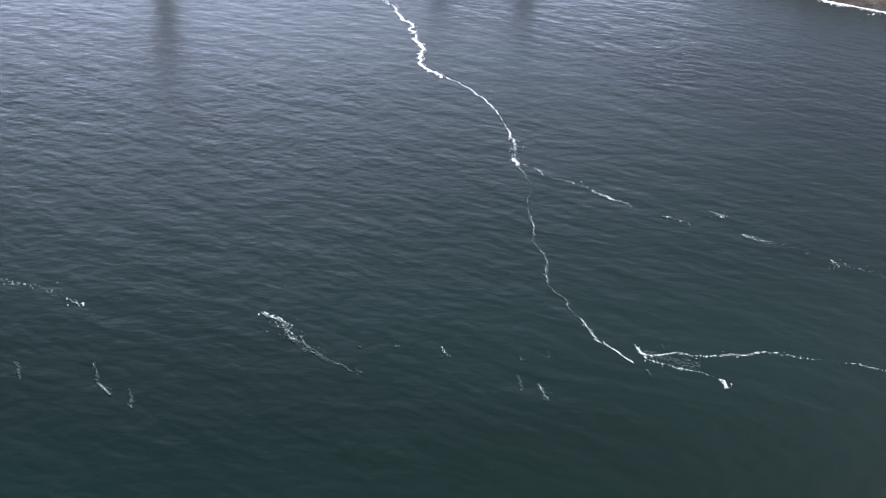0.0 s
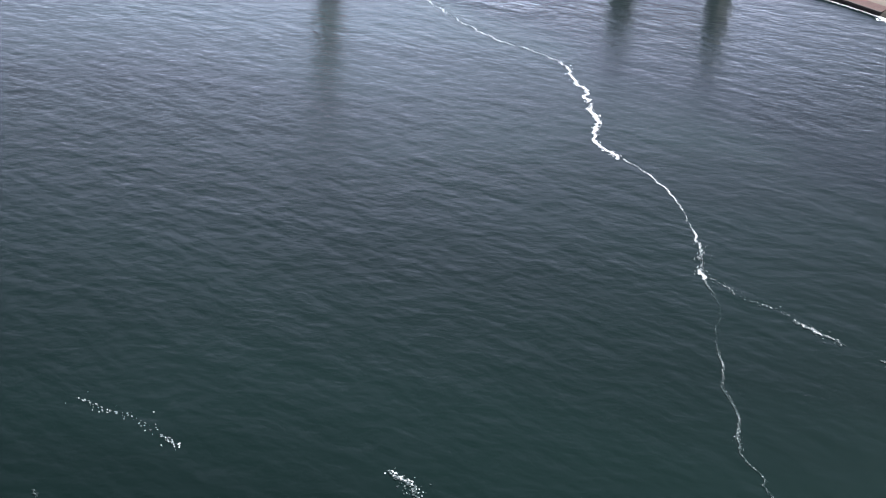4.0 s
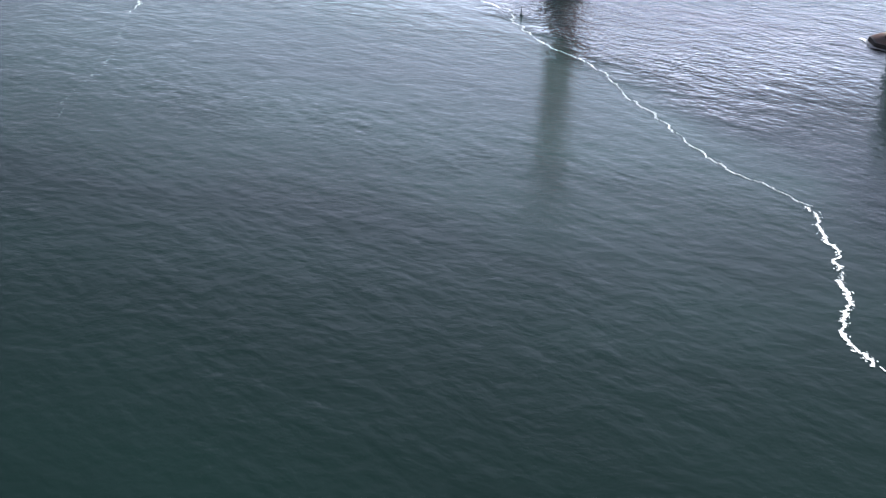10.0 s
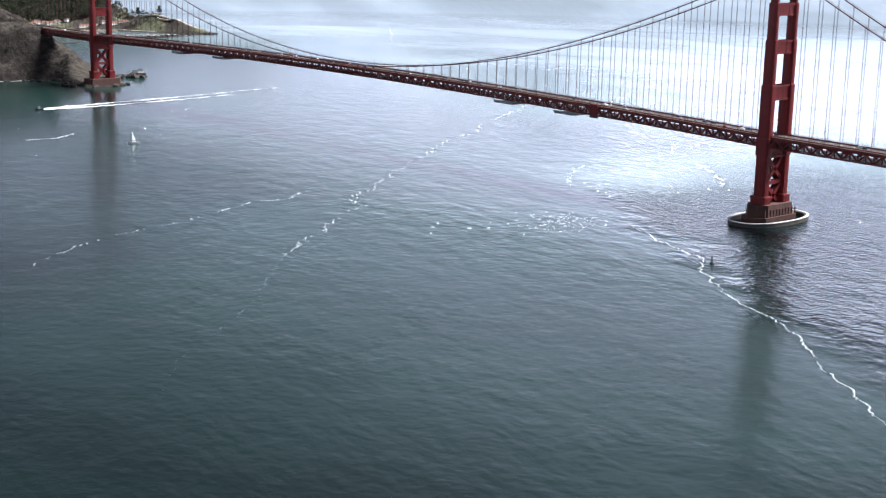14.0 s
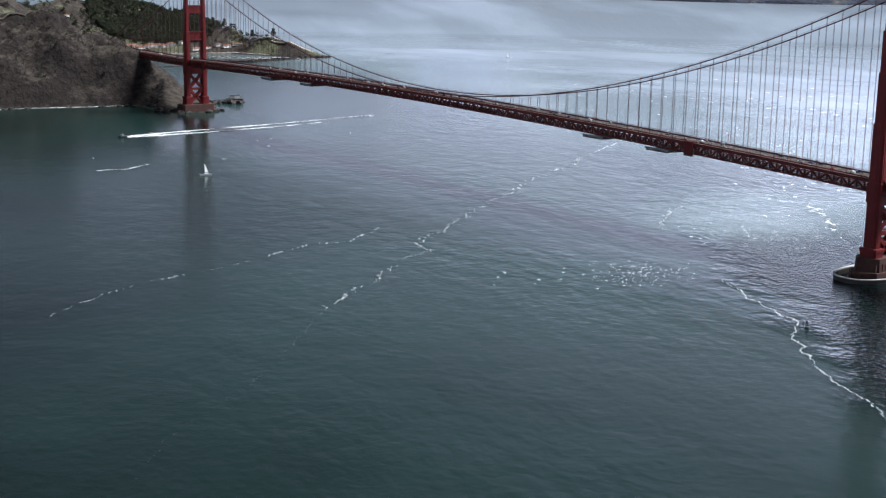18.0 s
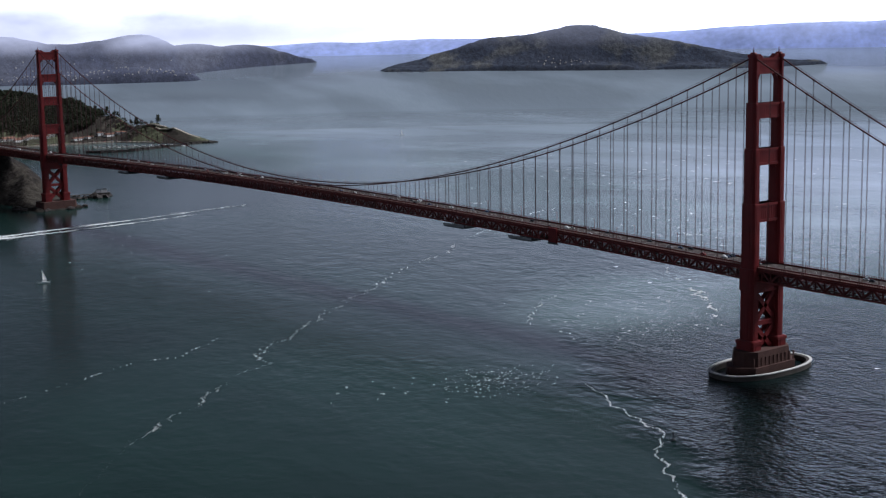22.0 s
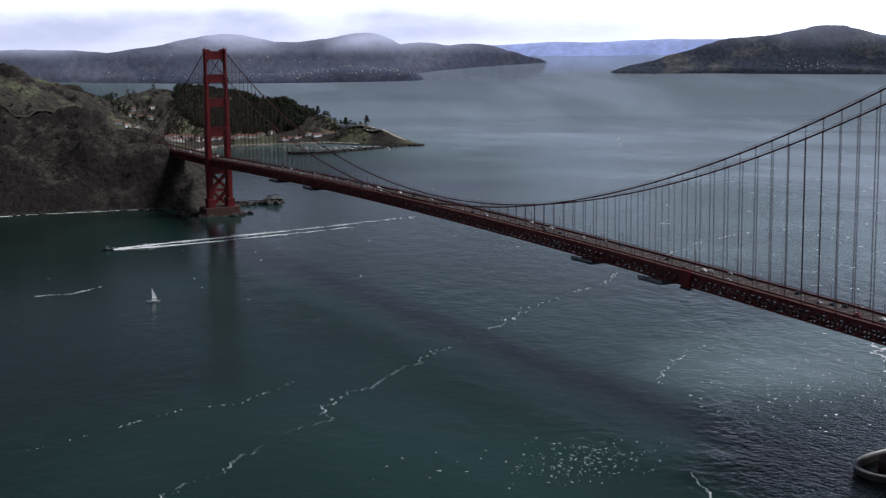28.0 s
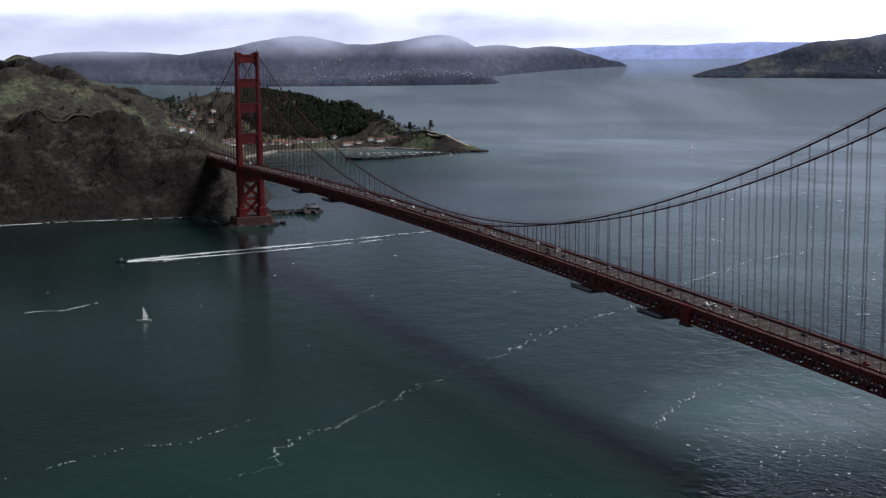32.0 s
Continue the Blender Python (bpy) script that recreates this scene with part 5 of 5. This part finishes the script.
foam("surf_line", [(x - 3.4, y + 0.8) for x, y in WALL_LINE], 1.3, 10.0, "thin white wash along the sea wall", seed=70, jag=0.4, size=(0.2, 0.6), z=0.3)
foam("surf_line", [(-20, -322), (-34, -333), (-46, -345)], 4.0, 9.0, "white surf breaking at the corner of the sea wall", seed=74, jag=0.8, size=(0.3, 0.9), z=0.35)
foam("surf_line", [(-144, -634), (-176, -655), (-206, -684), (-222, -708), (-242, -742), (-258, -790), (-273, -838), (-296, -890)], 3.2, 6.0, "white surf washing over shore rocks", seed=71, jag=1.5, size=(0.3, 1.0), z=0.35)
foam("surf_line", [(-420, 1410), (-305, 1434), (-226, 1430), (-158, 1418), (-66, 1398)], 2.4, 4.5, "pale wash at the foot of the cliffs", seed=72, gap=0.2, size=(0.5, 1.4), z=0.35)
foam("surf_line", [(-345, 1428), (-322, 1430), (-306, 1428)], 6.0, 6.0, "white surf breaking on a rock off the cliff", seed=73, gap=0.1, size=(0.5, 1.5), z=0.35)


# ---- boats ----
SWING = (0.57, 0.82)        # the boom is let out about 35 degrees


def yacht(scale, sails, label, group=""):
    t = thing("sailing_boat", label, "sailing boat", group=group)
    g = Geo()
    L, B = 12.0, 3.6
    rows = []
    for u in np.linspace(-1, 1, 9):
        w = B / 2 * (1 - max(0, u) ** 2.2) * (0.86 + 0.14 * min(1, 1 + u))
        rows.append([(w * s, u * L / 2 + (0.5 if z > 0.5 and u > 0.9 else 0), z) for s, z in ((-1, 1.25 + 0.25 * u * u), (-0.7, -0.3), (0, -0.7), (0.7, -0.3), (1, 1.25 + 0.25 * u * u))])
    v = [p for row in rows for p in row]
    f = [(i * 5 + k, i * 5 + k + 1, (i + 1) * 5 + k + 1, (i + 1) * 5 + k) for i in range(8) for k in range(4)] + [(i * 5, (i + 1) * 5, (i + 1) * 5 + 4, i * 5 + 4) for i in range(8)] + [(0, 4, 3, 2, 1)]
    g.add(v, f)
    part("hull", g, M_WHITE, t)
    g = Geo()
    g.box((0, -0.6, 1.75), (2.1, 4.6, 0.8), 0.4, 0.82)
    part("cabin", g, M_WHITE, t)
    g = Geo()
    g.tube([(0, 1.0, 1.2), (0, 1.0, 12.6)], [0.11, 0.07], 8)
    part("mast", g, M_GREY, t)
    g = Geo()
    g.tube([(0, 1.0, 2.9), (3.2, -3.6, 2.9)], 0.09, 6)
    part("boom", g, M_GREY, t)
    if sails:
        g = Geo()
        rows = []
        n = 9
        for i in range(n):
            u = i / (n - 1)
            chord = 5.3 * (1 - u) ** 0.85
            z = 3.1 + u * 9.2
            for k in range(5):
                w = k / 4
                bell = 0.5 * math.sin(math.pi * w) * (1 - 0.5 * u)
                rows.append((bell + chord * w * SWING[0], 0.9 - chord * w * SWING[1], z))
        faces = [(i * 5 + k, i * 5 + k + 1, (i + 1) * 5 + k + 1, (i + 1) * 5 + k) for i in range(n - 1) for k in range(4)]
        g.add(rows, faces)
        g.add([(x + 0.04, y, z) for x, y, z in rows], [tuple(reversed(q)) for q in faces])
        part("mainsail", g, M_SAIL, t, "full white mainsail", smooth=True)
    else:
        g = Geo()
        g.tube([(0, 0.8, 3.15), (3.0, -3.3, 3.15)], 0.22, 8)
        part("furled_sail", g, M_CARBLUE, t, "furled blue sail cover")
    return t


y1 = yacht(1, True, "white sailing yacht with its mainsail up on open water")
y1.matrix_basis = pose(-252, 711, 0.1, 0, 8, 75) @ Matrix.Scale(1.05, 4)
for k, (x, y, turn) in enumerate([(1150, 2000, 75), (2100, 2600, 70)]):
    copy_thing(y1, pose(x, y, 0.1, 0, 5, turn))
berthed = yacht(1, False, "white yacht with furled sails moored in the small harbour", "moored yachts")
rng = random.Random(5)
first = True
for row in range(2):
    for k in range(13):
        x, y = 498 + k * 13.5 - row * 9, 2262 - k * 7.5 - row * 34
        m = pose(x + rng.uniform(-1, 1), y, 0.1, 0, 0, 205 + 180 * rng.randrange(2))
        if first:
            berthed.matrix_basis = m
            first = False
        else:
            copy_thing(berthed, m)


t = thing("channel_buoy", "dark steel channel buoy with a lattice top", "buoy", (-178, -79, 0))
g = Geo()
g.tube([(0, 0, -0.8), (0, 0, 0.9), (0, 0, 1.2)], [1.5, 1.5, 1.1], 14)
part("float", g, M_DARK, t)
for k in range(4):
    g = Geo()
    a = math.pi / 4 + k * math.pi / 2
    g.tube([(0.95 * math.cos(a), 0.95 * math.sin(a), 1.1), (0.45 * math.cos(a), 0.45 * math.sin(a), 5.2)], 0.13, 6)
    part("leg", g, M_DARK, t)
g = Geo()
g.box((0, 0, 4.4), (1.15, 1.15, 1.5), 0.1, 0.85)
part("daymark", g, M_DARK, t)
g = Geo()
g.tube([(0, 0, 5.2), (0, 0, 5.9)], [0.3, 0.2], 8)
part("lantern", g, M_GREY, t)


def motor_boat():
    t = thing("motor_boat", "dark fast motor boat leaving a long white wake", "motor boat", (-212, 1050, 0.2), turn=104)
    g = Geo()
    rows = []
    for u in np.linspace(-1, 1, 8):
        w = 2.0 * (1 - max(0, u) ** 2.5)
        rows += [(-w, u * 7, 1.7 + 0.5 * max(0, u)), (-w * 0.7, u * 7, -0.2), (0, u * 7, -0.6 + 0.5 * max(0, u)), (w * 0.7, u * 7, -0.2), (w, u * 7, 1.7 + 0.5 * max(0, u))]
    g.add(rows, [(i * 5 + k, i * 5 + k + 1, (i + 1) * 5 + k + 1, (i + 1) * 5 + k) for i in range(7) for k in range(4)] + [(i * 5, (i + 1) * 5, (i + 1) * 5 + 4, i * 5 + 4) for i in range(7)] + [(0, 4, 3, 2, 1)])
    part("hull", g, M_DARK, t)
    g = Geo()
    g.box((0, 0.6, 2.9), (2.8, 5.0, 2.2), 0.6, 0.82)
    part("wheelhouse", g, M_GREY, t)
    g = Geo()
    g.box((0, 0.6, 3.2), (2.75, 5.05, 0.7), 0.6)
    part("window_band", g, M_GLASSDARK, t)
    g = Geo()
    g.tube([(0, -0.6, 4.0), (0, -0.6, 6.5)], 0.08, 6)
    part("mast", g, M_GREY, t)


motor_boat()
WAKE = ([(-268, 1039), (-247, 1043), (-225, 1049), (-204, 1052), (-161, 1058), (-102, 1065), (-40, 1073)], [(-268, 1035), (-250, 1033), (-230, 1032), (-205, 1031), (-167, 1034), (-110, 1038), (-48, 1046)])
for k, side_line in enumerate(WAKE):
    side_line = [(x + 62, y + 13) for x, y in side_line]
    foam("boat_wake", side_line[:4], 5.0, 16.0, "thick white wake right behind the motor boat", seed=80 + k, jag=0.8, size=(0.4, 1.2), z=0.4)
    foam("boat_wake", side_line[3:], 3.6, 10.0, "long white wake trailing behind the motor boat", seed=82 + k, jag=1.0, size=(0.4, 1.3), z=0.4)
foam("boat_wake", [(22, 1086), (88, 1096), (136, 1107), (220, 1120)], 4.0, 2.6, "fading end of a boat's wake", seed=86, jag=1.5, gap=0.3, size=(0.5, 1.4), z=0.4)
foam("boat_wake", [(14, 1059), (64, 1065), (122, 1077)], 3.0, 2.2, "fading end of a boat's wake", seed=87, jag=1.5, gap=0.35, size=(0.5, 1.3), z=0.4)


# ---- harbour under the far hills ----
def breakwater(line, w, h, label):
    t = thing("breakwater", label, "breakwater")
    g = Geo()
    for (ax, ay), (bx, by) in zip(line, line[1:]):
        n = max(1, int(math.hypot(bx - ax, by - ay) / 8))
        for i in range(n):
            u, v = i / n, (i + 1.05) / n
            k = 1 + 0.25 * math.sin(i * 2.7 + ax)
            g.beam((ax + (bx - ax) * u, ay + (by - ay) * u, h * 0.3 * k), (ax + (bx - ax) * v, ay + (by - ay) * v, h * 0.3 * k), w * k, h * 1.4 * k)
    part("stone_mound", g, M_ROCK, t, kind="stuff")


breakwater([(428, 2140), (448, 2112), (515, 2102), (632, 2140), (712, 2172)], 9, 4.6, "low dark stone breakwater guarding the harbour")
for (ax, ay), (bx, by) in (((262, 2076), (336, 2052)), ((262, 2150), (300, 2136))):
    t = thing("jetty", "dark timber jetty on piles", "jetty")
    g = Geo()
    g.beam((ax, ay, 2.6), (bx, by, 2.6), 9, 0.8)
    part("deck", g, M_WOOD, t)
    for i in range(8):
        g = Geo()
        x, y = ax + (bx - ax) * (i + 0.5) / 8, ay + (by - ay) * (i + 0.5) / 8
        g.tube([(x, y, -2), (x, y, 2.3)], 0.4, 6)
        part("pile", g, M_WOOD, t)
for k in range(2):
    t = thing("floating_pier", "pale floating mooring pier in the small harbour", "pier", group="mooring piers")
    g = Geo()
    g.beam((490 - 9 * k, 2257 - 34 * k, 0.4), (668 - 9 * k, 2160 - 34 * k + 8, 0.4), 2.6, 0.6)
    part("deck", g, M_CONCRETE, t)


QUAY = [(246, 2262), (262, 2296), (352, 2396), (500, 2372), (592, 2356), (646, 2262)]
t = thing("quay", "pale concrete waterfront quay along the harbour", "quay")
for (ax, ay), (bx, by) in zip(QUAY, QUAY[1:]):
    n = max(1, int(math.hypot(bx - ax, by - ay) / 18))
    for i in range(n):
        g = Geo()
        p, q = (ax + (bx - ax) * i / n, ay + (by - ay) * i / n), (ax + (bx - ax) * (i + 0.985) / n, ay + (by - ay) * (i + 0.985) / n)
        g.beam((*p, 1.6), (*q, 1.6), 17, 3.4)
        part("quay_slab", g, M_QUAY, t)
parked = [car("car", M_WHITE, "small white car parked on the harbour quay"), car("car", M_SILVER, "silver car parked on the harbour quay"), car("car", M_CARRED, "red car parked on the harbour quay")]
rng = random.Random(31)
for k in range(42):
    n = k % 4 + 1
    (ax, ay), (bx, by) = QUAY[n], QUAY[n + 1] if n < 5 else QUAY[n]
    u = rng.random()
    m = pose(ax + (bx - ax) * u, ay + (by - ay) * u + rng.uniform(-3, 3), 3.31, 0, 0, math.degrees(math.atan2(by - ay, bx - ax)) + rng.choice((0, 90, 90)))
    if k < 3:
        parked[k].matrix_basis = m
        tagged(parked[k], group="cars parked on the quay")
    else:
        copy_thing(parked[k % 3], m)


def house(w, d, h, label):
    t = thing("house", label, "house", group="buildings round the harbour")
    g = Geo()
    g.box((0, 0, h / 2), (w, d, h))
    part("wall", g, M_WHITE, t)
    g = Geo()
    rise, o = d * 0.30, 0.7
    g.add([(-w / 2 - o, -d / 2 - o, h), (w / 2 + o, -d / 2 - o, h), (w / 2 + o, d / 2 + o, h), (-w / 2 - o, d / 2 + o, h), (-w / 2 + d * 0.2, 0, h + rise), (w / 2 - d * 0.2, 0, h + rise)], [(0, 1, 5, 4), (1, 2, 5), (2, 3, 4, 5), (3, 0, 4), (3, 2, 1, 0)])
    part("roof", g, M_ROOF, t)
    g = Geo()
    g.box((0, 0, 0), (1.1, 0.16, 1.6))
    wm = g.mesh("window", M_GLASSDARK)
    n = max(2, int(w / 4))
    for i in range(n):
        x = -w / 2 + (i + 0.5) * w / n
        for z in ([h * 0.5] if h < 5 else [h * 0.28, h * 0.72]):
            for s in (-1, 1):
                part("window", wm, None, t, m=pose(x, s * (d / 2 + 0.02), z))
    g = Geo()
    g.box((0.6, -d / 2 - 0.05, 1.1), (1.2, 0.2, 2.2))
    part("door", g, M_WOOD, t)
    return t


KINDS = [house(24, 9, 4.2, "long low white building with a brown-red roof by the harbour"), house(14, 9, 6.6, "two-storey white house with a brown-red hipped roof"), house(36, 11, 4.8, "long white shed with a brown-red roof on the waterfront")]
rng = random.Random(9)
spots = [(262 + k * 22, 2418 + 6 * (k % 3) + k * 3.4) for k in range(11)] + [(300 + k * 26, 2440 + (k % 2) * 10 + k * 2) for k in range(9)] + [(520 + k * 24, 2392 - k * 4) for k in range(5)] + [(228 + k * 18, 2330 + 18 * k) for k in range(3)] + [(190, 2470), (215, 2490), (240, 2505), (205, 2520), (172, 2500), (255, 2545), (90, 2190), (110, 2205), (132, 2215)]
for k, (x, y) in enumerate(spots):
    n = k % 3 if k < 28 else 1
    m = pose(x, y, max(1.2, ground_at(x, y) - 0.4), 0, 0, rng.uniform(-25, 25) + 8)
    if k < 3:
        KINDS[k].matrix_basis = m
    else:
        copy_thing(KINDS[n], m)

def draped_strip(name, line, half, lift, mat, label, category):
    """A narrow strip laid over the ground along a line."""
    pts = []
    for (ax, ay), (bx, by) in zip(line, line[1:]):
        n = max(1, int(math.hypot(bx - ax, by - ay) / 6))
        pts += [(ax + (bx - ax) * i / n, ay + (by - ay) * i / n) for i in range(n)]
    pts.append(line[-1])
    g, v, f = Geo(), [], []
    for i, (x, y) in enumerate(pts):
        a, b = pts[max(i - 1, 0)], pts[min(i + 1, len(pts) - 1)]
        d = Vector((b[0] - a[0], b[1] - a[1], 0)).normalized()
        z = max(ground_at(x, y), ground_at(x - d.y * half, y + d.x * half), ground_at(x + d.y * half, y - d.x * half)) + lift
        v += [(x - d.y * half, y + d.x * half, z), (x + d.y * half, y - d.x * half, z), (x + d.y * half, y - d.x * half, z - 2.5), (x - d.y * half, y + d.x * half, z - 2.5)]
        if i:
            k, j = 4 * (i - 1), 4 * i
            f += [(k + q, j + q, j + (q + 1) % 4, k + (q + 1) % 4) for q in range(4)]
    g.add(v, f + [(0, 1, 2, 3), (4 * len(pts) - 1, 4 * len(pts) - 2, 4 * len(pts) - 3, 4 * len(pts) - 4)])
    return tagged(part(name, g, mat), label, category, kind="structure")


draped_strip("road", [(-420, 1602), (-315, 1592), (-223, 1590), (-180, 1594), (-137, 1598), (-108, 1590)], 1.7, 0.4, M_SAND, "pale narrow road cut along the headland's crest", "road")
draped_strip("road", [(672, 2306), (700, 2246), (724, 2196)], 3.0, 0.4, M_QUAY, "pale bare terrace on the grassy point", "road")
draped_strip("road", [(632, 2372), (668, 2330), (690, 2290)], 2.4, 0.4, M_QUAY, "pale track along the grassy point", "road")
t = thing("footbridge", "dark timber footbridge out to the signal station rock", "footbridge")
g = Geo()
g.beam((52, 1372, 6.2), (100, 1366, 6.2), 3.0, 1.0)
part("deck", g, M_WOOD, t)
for k in range(6):
    g = Geo()
    x = 58 + k * 8
    g.beam((x, 1371.6 - k, -2), (x, 1371.6 - k, 5.6), 1.1)
    part("pile", g, M_WOOD, t)
t = thing("signal_station", "small white fog signal station on a rocky point", "building", (114, 1368, 7.0), turn=-20)
for pname, c, s, mat in (("main_wall", (0, 0, 2.4), (9, 7, 5), M_WHITE), ("annex_wall", (-9, 1, 1.8), (7, 6, 3.8), M_WHITE), ("base_slab", (-4, 0, -1.0), (26, 12, 2.4), M_DARKCON)):
    g = Geo()
    g.box(c, s)
    part(pname, g, mat, t)
for pname, c, w in (("roof", (0, 0, 5.0), 9.6), ("annex_roof", (-9, 1, 3.8), 7.6)):
    g = Geo()
    g.box((c[0], c[1], c[2] + 0.6), (w, 7.4, 1.2), 0, 0.5)
    part(pname, g, M_DARK, t)


# ---- trees ----
def crown_into(g, r, x, y, z, h, w, clumps):
    """A ragged crown of many small leaf clumps about a trunk."""
    for _ in range(clumps):
        th, u = r.uniform(0, 2 * math.pi), r.random()
        zz = z + h * (0.28 + 0.72 * u)
        rr = w * (1 - 0.55 * u) * r.random() ** 0.5
        cx, cy, s = x + rr * math.cos(th), y + rr * math.sin(th), r.uniform(0.14, 0.28) * w
        k = [r.uniform(0.7, 1.3) * s for _ in range(6)]
        g.add([(cx + k[0], cy, zz), (cx, cy + k[1], zz), (cx - k[2], cy, zz), (cx, cy - k[3], zz), (cx, cy, zz + k[4]), (cx, cy, zz - k[5] * 0.6)],
              [(0, 1, 4), (1, 2, 4), (2, 3, 4), (3, 0, 4), (1, 0, 5), (2, 1, 5), (3, 2, 5), (0, 3, 5)])


def forest(label, count, place, seed, h=(12, 22), clumps=30):
    r = random.Random(seed)
    g, wood = Geo(), Geo()
    made = 0
    while made < count:
        x, y = place(r)
        z = ground_at(x, y)
        made += 1
        if z < 2:
            continue
        hh = r.uniform(*h)
        wood.tube([(x, y, z - 1), (x, y, z + hh * 0.6)], [0.5, 0.2], 5)
        crown_into(g, r, x, y, z, hh, hh * 0.46, clumps)
    t = thing("forest", label, "forest", kind="stuff")
    part("crowns", g, M_LEAF, t, kind="stuff")
    part("trunks", wood, M_BARK, t, kind="stuff")


WOOD = [(318, 2560), (350, 2500), (425, 2474), (500, 2455), (580, 2440), (625, 2490), (650, 2560), (640, 2690), (540, 2750), (420, 2740), (350, 2670)]


def wood_place(r):
    while True:
        x, y = r.uniform(235, 660), r.uniform(2435, 2755)
        if inside_distance(np.array([x]), np.array([y]), WOOD)[0] > 0:
            return x, y


forest("dense dark evergreen wood covering a hill above the harbour", 1500, wood_place, 3, (13, 19))
forest("dark trees along the grassy point", 90, lambda r: (r.gauss(650, 40), r.gauss(2420, 70)), 4, (6, 13))
forest("scattered dark trees between harbour houses", 150, lambda r: (r.uniform(120, 400), r.gauss(2500, 60)), 6, (8, 16))
forest("dark low scrub over the front of the headland", 1300, lambda r: (r.uniform(-460, 10), r.uniform(1445, 1600)), 8, (2.0, 4.5), 14)
forest("dark scrub trees on the slope above the cliff", 220, lambda r: (r.uniform(-420, 60), r.gauss(1900, 150)), 7, (5, 11))
tree = thing("tree", "single tall dark tree on the grassy point", "tree", group="single trees on the point")
g, r = Geo(), random.Random(2)
crown_into(g, r, 0, 0, 0, 22, 7, 90)
part("crown", g, M_LEAF, tree)
g = Geo()
g.tube([(0, 0, -1), (0.3, 0, 8), (0, 0, 16)], [0.7, 0.45, 0.15], 7)
for k in range(5):
    g.tube([(0.2, 0, 7 + k * 1.6), (math.cos(k * 1.3) * 3.5, math.sin(k * 1.3) * 3.5, 9.5 + k * 1.8)], [0.25, 0.08], 5)
part("trunk", g, M_BARK, tree)
for k, (x, y) in enumerate([(612, 2500), (628, 2470), (664, 2390), (690, 2330), (560, 2540)]):
    m = pose(x, y, ground_at(x, y) - 0.2, 0, 0, k * 70)
    if k == 0:
        tree.matrix_basis = m
    else:
        copy_thing(tree, m)


# ---- far houses on the peninsula and the island ----
def far_houses(label, form, count, rows, seed, size, mat):
    """Pale specks of houses, each set on the far hillside."""
    r = random.Random(seed)
    outline, hills, steep = LAND_FORMS[form]
    g = Geo()
    for _ in range(count):
        x0, y0, sx, sy = r.choice(rows)
        x, y = np.array([r.gauss(x0, sx)]), np.array([r.gauss(y0, sy)])
        d = inside_distance(x, y, outline)
        if d[0] < 12:
            continue
        z = np.minimum(bumps(x, y, hills) + 8, d * steep + 3)
        px, py, pz = (float(q[0]) for q in drawn_in(x, y, z))
        w = r.uniform(*size)
        g.box((px, py, pz + 1.0), (w, w * r.uniform(0.7, 1.3), w * 0.7))
        g.box((px, py, pz + 1.0 + w * 0.5), (w * 1.1, w * 1.1, w * 0.3), 0, 0.4)
    t = thing("hillside_houses", label, "houses", kind="stuff")
    part("walls", g, mat, t, kind="stuff")


far_houses("pale houses scattered through wooded hillsides across the bay", "peninsula", 190, [(1950, 5960, 260, 60), (1600, 6200, 200, 90), (2250, 5800, 120, 60), (2000, 6400, 500, 200)], 14, (1.6, 3.8), M_CONCRETE)
far_houses("small pale buildings among grass on the island shore", "island", 26, [(4350, 5000, 90, 110), (4450, 5050, 60, 90)], 15, (1.8, 3.6), M_CONCRETE)
